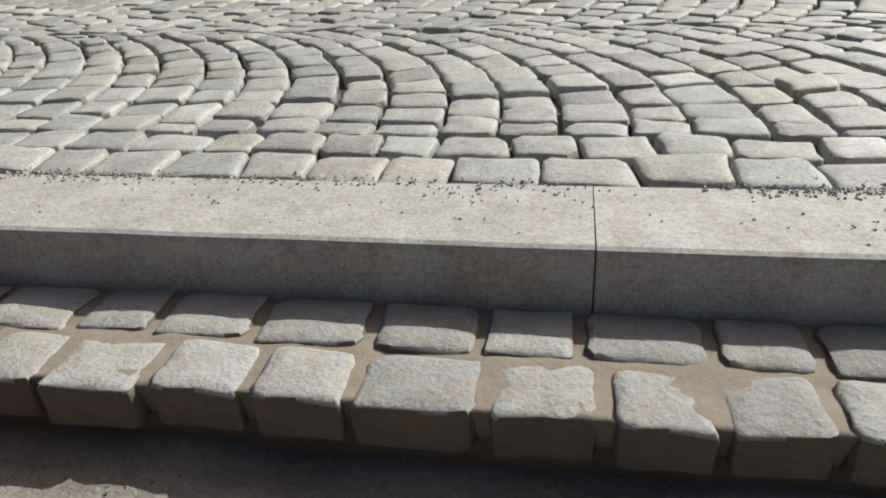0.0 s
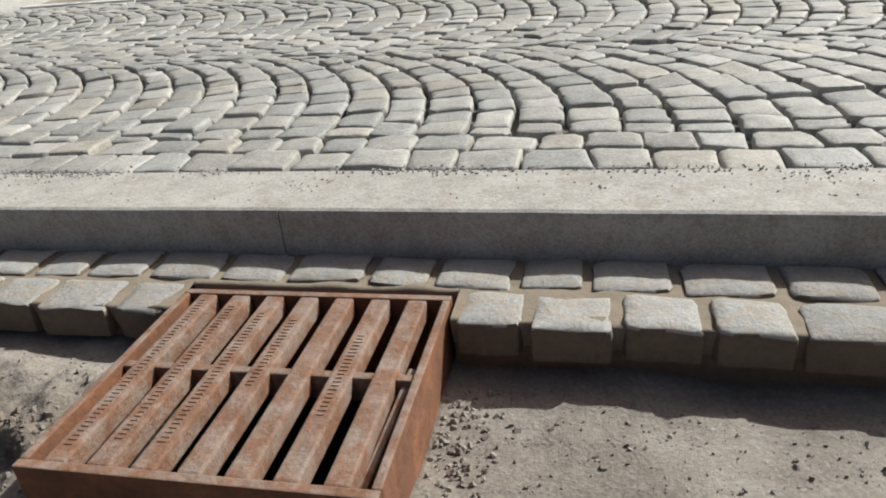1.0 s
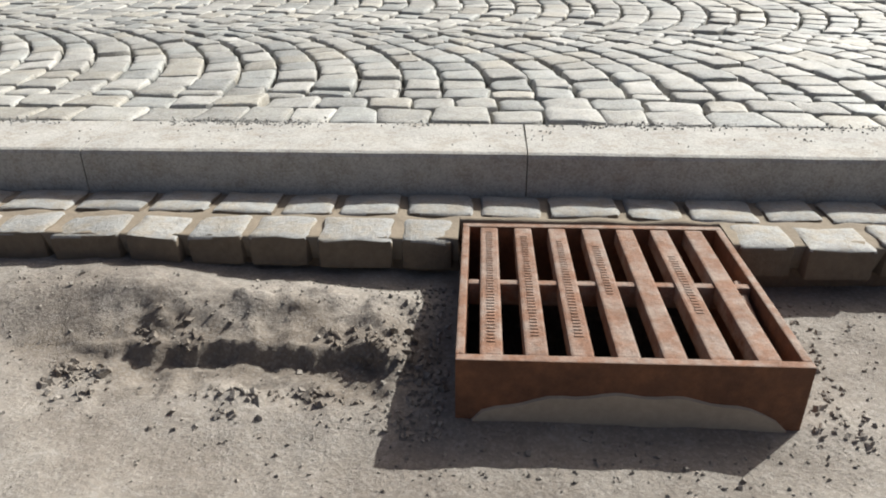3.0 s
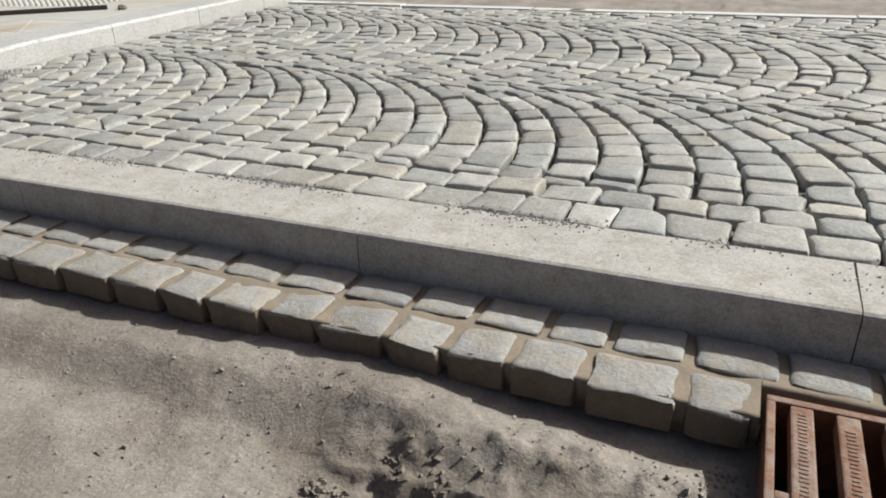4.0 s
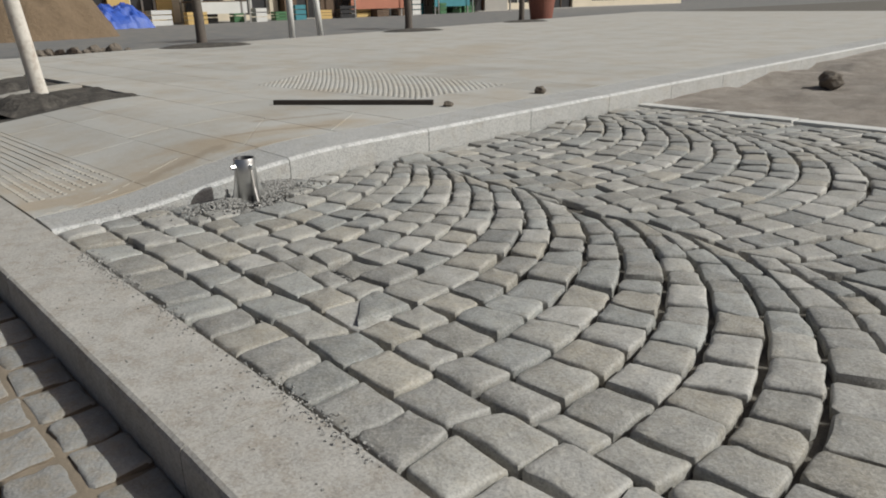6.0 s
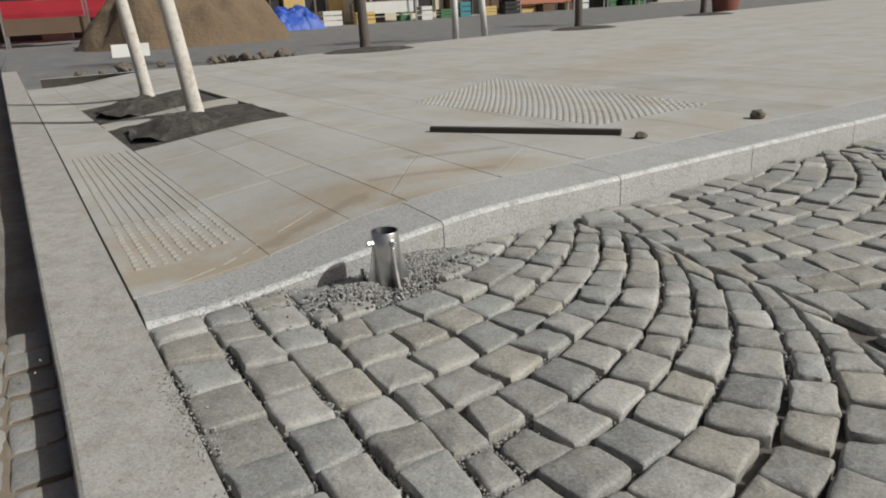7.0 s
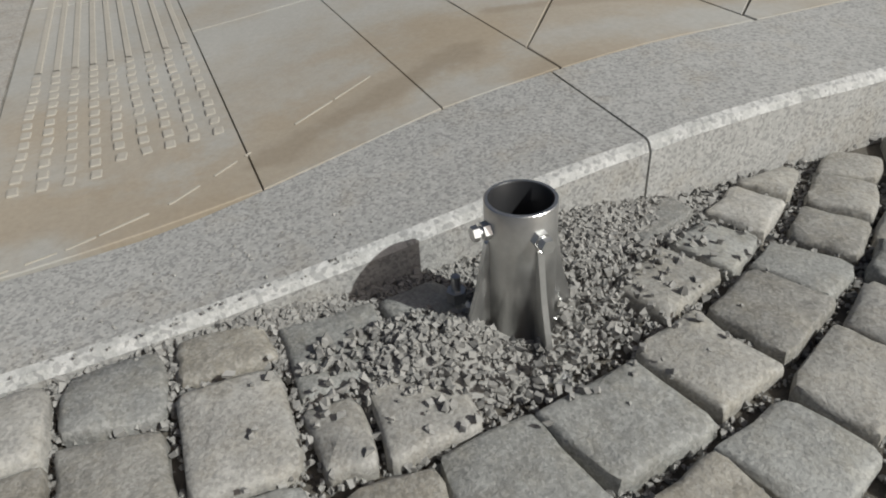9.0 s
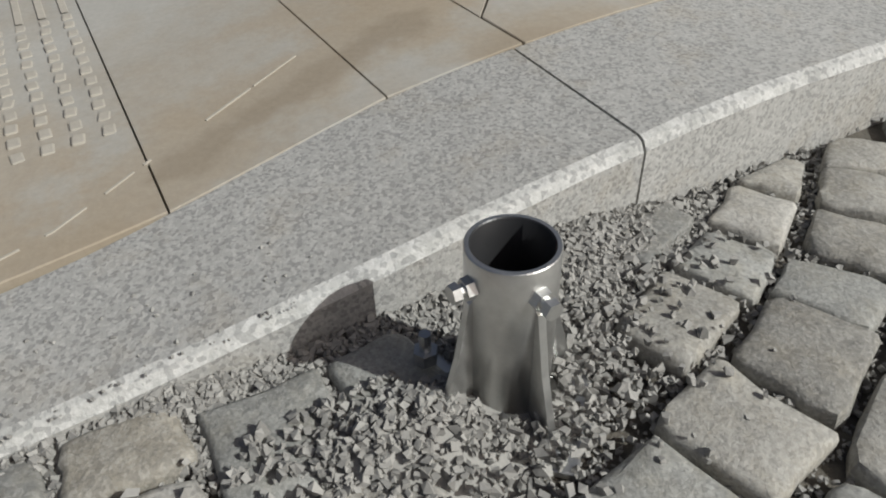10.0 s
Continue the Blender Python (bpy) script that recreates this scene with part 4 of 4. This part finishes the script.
tree_thing("young street tree with limewashed trunk in a soil pit", (-8.15, 1.895, 0.06), 3.2, 0.058, M_BARK, 1, 4.0)
tree_thing("young street tree with limewashed trunk in a soil pit", (-9.68, 1.785, 0.06), 3.2, 0.056, M_BARK, 2, 3.5)
for k, (x, y) in enumerate(((-12.75, 5.2), (-13.7, 9.9), (-15.0, 14.6))):
    tree_thing("young street tree with dark bark beside the road", (x, y, 0.1), 3.4, 0.075, M_DARKBARK, 5 + k)
    # low dark oval at the tree's foot
    bm = bmesh.new()
    rings = [[bm.verts.new((x + 0.15 + r * 0.75 * math.cos(a * 0.3142), y + r * 1.15 * math.sin(a * 0.3142) * (1 + 0.15 * noise.noise((a, k, 2))), 0.1 + z)) for a in range(20)] for r, z in ((0.6, 0.003), (0.45, 0.03), (0.1, 0.05))]
    for p, q in zip(rings, rings[1:]):
        for a in range(20):
            bm.faces.new((p[a], p[(a + 1) % 20], q[(a + 1) % 20], q[a]))
    bm.faces.new(rings[-1])
    tagged(part("soil_patch", bm, M_SOIL, smooth=True), "dark oval soil patch round a street tree", "soil", group="soil patches")

for k, (x0, x1) in enumerate(PITS):
    cx, cy = (x0 + x1) / 2, tilted(1.93, (x0 + x1) / 2)
    bm = bmesh.new()
    rings = []
    for i in range(9):
        f = 1 - i / 8.5
        rings.append([bm.verts.new((cx + 0.52 * f * math.cos(a * 0.1745) * (1 + 0.12 * noise.noise((a * 0.4, k, 2))), cy + 0.4 * f * math.sin(a * 0.1745) * (1 + 0.12 * noise.noise((a * 0.4, k, 7))),
                                    side_z(cy) - 0.035 + 0.075 * smooth01((1 - f) * 1.6) + 0.03 * fbm(cx + f * math.cos(a * 0.1745), cy + f * math.sin(a * 0.1745), 4.0))) for a in range(36)])
    for p, q in zip(rings, rings[1:]):
        for a in range(36):
            bm.faces.new((p[a], p[(a + 1) % 36], q[(a + 1) % 36], q[a]))
    bm.faces.new(rings[-1])
    tagged(part("soil_mound", bm, M_SOIL), "dark dug soil heaped round a street tree in its pit", "soil", group="soil mounds")

# ---- timber ----
a, b = Vector((-6.1, 2.69, 0.119)), Vector((-5.36, 3.31, 0.119))
beam = tagged(part("timber_beam", one_box((-0.485, -0.018, -0.0165), (0.485, 0.018, 0.011), 0.003), M_WOOD), "dark timber beam lying on the footway", "beam")
beam.location, beam.rotation_euler = (a + b) / 2, (0, 0, math.atan2((b - a).y, (b - a).x))

# ---- far side ----
for k in range(9):
    rock("rubble_stone", (-14.5 + 0.12 * math.sin(k * 5), 3.4 + 0.16 * k, -0.03), 0.09 + 0.03 * math.sin(k * 3), "dark rubble stone in a row beside the road")["group"] = "rubble row"
for k in range(5):
    rock("rubble_stone", (-13.9 - 0.25 * k, 1.5 + 0.3 * k, -0.03), 0.08 + 0.03 * math.sin(k * 4), "dark rubble stone in a row beside the road")["group"] = "rubble row"
bm = bmesh.new()
bmesh.ops.create_grid(bm, x_segments=50, y_segments=50, size=3.4)
for v in bm.verts:
    d = math.hypot(v.co.x / 2.3, v.co.y / 2.7) * (1 + 0.15 * noise.noise((v.co.x * 0.8, v.co.y * 0.8, 3)))
    v.co.z = 3.2 * max(0.0, 1 - d) ** 0.8 * (1 + 0.35 * fbm(v.co.x, v.co.y, 0.9)) + 0.1 * fbm(v.co.x, v.co.y, 3.0) - 0.1
heap = tagged(part("mound", bm, M_HEAP, smooth=True), "large heap of brown excavated earth on the road", "heap")
heap.location = (-23.0, 4.7, -0.03)
board = tagged(part("white_board", one_box((-0.35, -0.02, 0), (0.35, 0.02, 0.28), 0.004), M_PALE), "white board leaning beside the earth heap", "board")
board.matrix_world = pose(-18.6, 2.7, -0.04, -30, 0, 80)
for y, lean in ((7.74, 0), (8.31, 4)):
    post = tagged(new("barrier_post"), "white painted steel barrier post at the roadside", "post", group="barrier posts")
    post.location = (-14.25, y - 0.15, -0.03)
    bm = bmesh.new()
    bmesh.ops.create_cone(bm, cap_ends=True, segments=16, radius1=0.06, radius2=0.055, depth=1.3, matrix=pose(0, 0, 0.65, lean, 0, 0))
    part("pole", bm, M_PALE, post, smooth=True)
    part("foot", one_box((-0.12, -0.12, 0), (0.12, 0.12, 0.02), 0.005), M_STEEL, post)
planter = tagged(new("planter"), "round red-brown planter standing at the road's edge", "planter")
planter.location = (-16.6, 17.2, -0.03)
part("pot", ring_solid([(0.3, 0.0), (0.42, 0.9), (0.45, 0.92), (0.45, 1.0), (0.38, 1.0), (0.36, 0.85), (0.0, 0.85), (0.0, 0.0)][:6] + [(0.05, 0.8), (0.05, 0.02)], 28), M_PLANTER, planter)
part("soil", ring_solid([(0.051, 0.7), (0.36, 0.7), (0.37, 0.86), (0.051, 0.88)], 20), M_SOIL, planter)
bm = bmesh.new()
bmesh.ops.create_grid(bm, x_segments=24, y_segments=24, size=0.9)
for v in bm.verts:
    d = max(abs(v.co.x), abs(v.co.y)) / 0.9
    v.co.z = max(0.0, 0.75 * (1 - d ** 2.5)) * (1 + 0.3 * fbm(v.co.x, v.co.y, 2.5)) + 0.04 * fbm(v.co.x, v.co.y, 6)
tarp = tagged(part("tarpaulin", bm, M_BLUE), "crumpled blue tarpaulin over a pile of goods", "tarpaulin")
tarp.location = (-28.3, 9.2, -0.03)


def building(name_label, x, y0, y1, h, wall_mat, openings, awning=None):
    """A house front that faces the footway: base, wall with openings cut through, doors, windows, roof."""
    house = tagged(new("building"), name_label, "building", group="houses across the road")
    house.location = (x, y0, -0.03)
    w = y1 - y0
    edges = sorted({0.0, w, *[e for o in openings for e in o[:2]]})
    for a, b in zip(edges, edges[1:]):
        o = next((o for o in openings if o[0] <= a and b <= o[1]), None)
        part("wall", one_box((-0.35, a, 0 if o is None else o[3]), (0, b, h)), wall_mat, house)
        if o is not None and o[2] > 0:
            part("wall", one_box((-0.35, a, 0), (0, b, o[2])), wall_mat, house)
    part("side_wall", one_box((-8, 0, 0), (-0.351, w, h)), wall_mat, house)
    for a, b, z0, z1, kind in openings:
        pane = part("window" if z0 > 0 else "door", one_box((-0.22, a, z0), (-0.18, b, z1)), M_DARK, house)
        bm = bmesh.new()
        for lo, hi in (((a, z0), (a + 0.07, z1)), ((b - 0.07, z0), (b, z1)), ((a, z1 - 0.07), (b, z1)), ((a, (z0 + z1) / 2), (b, (z0 + z1) / 2 + 0.05)), (((a + b) / 2 - 0.03, z0), ((a + b) / 2 + 0.03, z1))):
            box(bm, (-0.179, lo[0], lo[1]), (-0.12, hi[0], hi[1]))
        part("frame", bm, M_PALE if kind else M_BROWNWALL, pane)
    part("plinth", one_box((0.001, 0, 0), (0.06, w, 0.0 + 0.05), 0.01), M_GREYWALL, house)
    bm = bmesh.new()
    v = [bm.verts.new(p) for p in ((0.5, -0.2, h), (0.5, w + 0.2, h), (-4.2, w + 0.2, h + 2.2), (-4.2, -0.2, h + 2.2), (-8.4, -0.2, h), (-8.4, w + 0.2, h))]
    bm.faces.new((v[0], v[1], v[2], v[3]))
    bm.faces.new((v[3], v[2], v[5], v[4]))
    bm.faces.new((v[0], v[3], v[4]))
    bm.faces.new((v[1], v[5], v[2]))
    part("roof", bm, M_ROOF, house)
    if awning:
        a, b, z, m = awning
        bm = bmesh.new()
        q = [[bm.verts.new(p) for p in ((0.02, yy, z + 0.7), (1.6, yy, z + 0.25), (1.62, yy, z))] for yy in (a, b)]
        for k in range(2):
            bm.faces.new((q[0][k], q[0][k + 1], q[1][k + 1], q[1][k]))
        bmesh.ops.solidify(bm, geom=bm.faces[:], thickness=0.03)
        part("awning", bm, m, house)
        for yy in (a + 0.1, b - 0.1):
            part("awning_post", one_box((1.5, yy - 0.03, 0), (1.56, yy + 0.03, z + 0.2)), M_STEEL, house)
    return house


building("grey shop building with a red canvas awning", -34, -14, 6.5, 5.5, M_GREYWALL, [(2, 6, 0, 2.3, 0), (7, 10, 0, 2.3, 1), (11.5, 15.5, 0, 2.3, 0), (16.5, 19.5, 0, 2.2, 1)], (3, 20, 0.75, M_RED))
building("ochre plastered house with dark doors and windows", -31, 6.6, 12.2, 6.0, M_YELLOW, [(0.5, 1.6, 0, 2.2, 1), (2.2, 3.2, 0, 2.2, 0), (4.0, 5.0, 0.5, 2.0, 1)])
building("cream shop front with large windows", -31.4, 12.3, 17.0, 5.4, M_CREAM, [(0.5, 2.2, 0.35, 2.3, 1), (2.7, 4.3, 0.25, 2.3, 1)])
building("small brown boarded wooden shed", -31, 17.1, 19.6, 3.2, M_BROWNWALL, [(0.6, 1.8, 0, 2.1, 0)])
building("grey house front with a terracotta canvas awning", -32, 19.7, 32, 6.0, M_GREYWALL, [(1, 3.4, 0, 2.2, 0), (4.2, 6.4, 0.4, 2.2, 1), (7.5, 10.5, 0, 2.3, 0)], (0.5, 11, 1.2, M_TERRA))
building("cream house with a row of dark windows", -33, 32.1, 52, 6.5, M_CREAM, [(1, 3, 0.4, 2.2, 1), (5, 7, 0, 2.2, 0), (9, 12, 0.4, 2.2, 1), (14, 17, 0.4, 2.2, 1)])


# ---- goods and clutter across the road ----
M_GREEN = mat("green_paint", (0.06, 0.16, 0.07), 0.6, 0.2, 30, 4, 0.2, 0.002)
M_TEAL = mat("teal_paint", (0.05, 0.22, 0.26), 0.6, 0.2, 30, 4, 0.2, 0.002)


def crate(at, w, d, h, material, label):
    """An open slatted crate."""
    thing = tagged(new("crate"), label, "crate", group="goods across the road")
    thing.location = at
    part("floor", one_box((-d / 2, -w / 2, 0), (d / 2, w / 2, 0.03)), material, thing)
    rows = 3
    for k in range(rows):
        z0, z1 = 0.035 + (h - 0.035) * k / rows, 0.035 + (h - 0.035) * (k + 0.8) / rows
        for x in (-d / 2, d / 2 - 0.02):
            part("slat", one_box((x, -w / 2, z0), (x + 0.02, w / 2, z1)), material, thing)
        for y in (-w / 2, w / 2 - 0.02):
            part("slat", one_box((-d / 2 + 0.021, y, z0), (d / 2 - 0.021, y + 0.02, z1)), material, thing)
    return thing


def stall(at, w, canvas, label):
    """A market table with a cloth front, legs and a low canopy on posts."""
    thing = tagged(new("market_stall"), label, "stall", group="market stalls")
    thing.location = at
    part("tabletop", one_box((-0.5, -w / 2, 0.78), (0.5, w / 2, 0.82), 0.005), M_BROWNWALL, thing)
    # below a red canopy the cloth is coloured dark for the stall's shaded inside
    part("cloth", one_box((0.501, -w / 2, 0.35), (0.515, w / 2, 0.78)), M_BROWNWALL if canvas is M_RED else canvas, thing)
    for x in (-0.46, 0.4):
        for y in (-w / 2 + 0.06, w / 2 - 0.12):
            part("leg", one_box((x, y, 0), (x + 0.06, y + 0.06, 0.779)), M_STEEL, thing)
    bm = bmesh.new()
    q = [[bm.verts.new(p) for p in ((-0.8, y, 2.3), (0.0, y, 2.7), (0.9, y, 2.2))] for y in (-w / 2 - 0.2, w / 2 + 0.2)]
    for k in range(2):
        bm.faces.new((q[0][k], q[0][k + 1], q[1][k + 1], q[1][k]))
    bmesh.ops.solidify(bm, geom=bm.faces[:], thickness=0.02)
    part("canopy", bm, canvas, thing)
    for y in (-w / 2, w / 2 - 0.05):
        for x in (-0.7, 0.75):
            part("post", one_box((x, y, 0), (x + 0.05, y + 0.05, 2.25)), M_STEEL, thing)
    return thing


rnd = random.Random(17)
for y, w, m, text in ((-2.5, 2.6, M_RED, "market stall with a red canopy over a dark, shaded-looking front"), (1.6, 2.4, M_RED, "market stall with a red canopy over a dark, shaded-looking front"), (13.5, 2.2, M_PALE, "market stall with a white cloth and canopy"), (21.5, 3.0, M_TERRA, "market stall with a terracotta cloth and canopy"), (26.5, 2.4, M_TEAL, "market stall with a teal cloth and canopy")):
    stall((-29.0 - 0.08 * y, y, -0.03), w, m, text)
for k in range(22):
    y = 6.0 + 1.05 * k + rnd.uniform(-0.3, 0.3)
    m, word = ((M_PALE, "white"), (M_GREEN, "green"), (M_BROWNWALL, "brown"), (M_YELLOW, "ochre"), (M_TEAL, "teal"), (M_DARK, "black"))[rnd.randrange(6)]
    crate((-28.6 - 0.1 * y + rnd.uniform(-0.6, 0.6), y, -0.03), rnd.uniform(0.4, 0.8), rnd.uniform(0.35, 0.6), rnd.uniform(0.3, 0.75), m, word + " slatted crate standing in front of the shops")
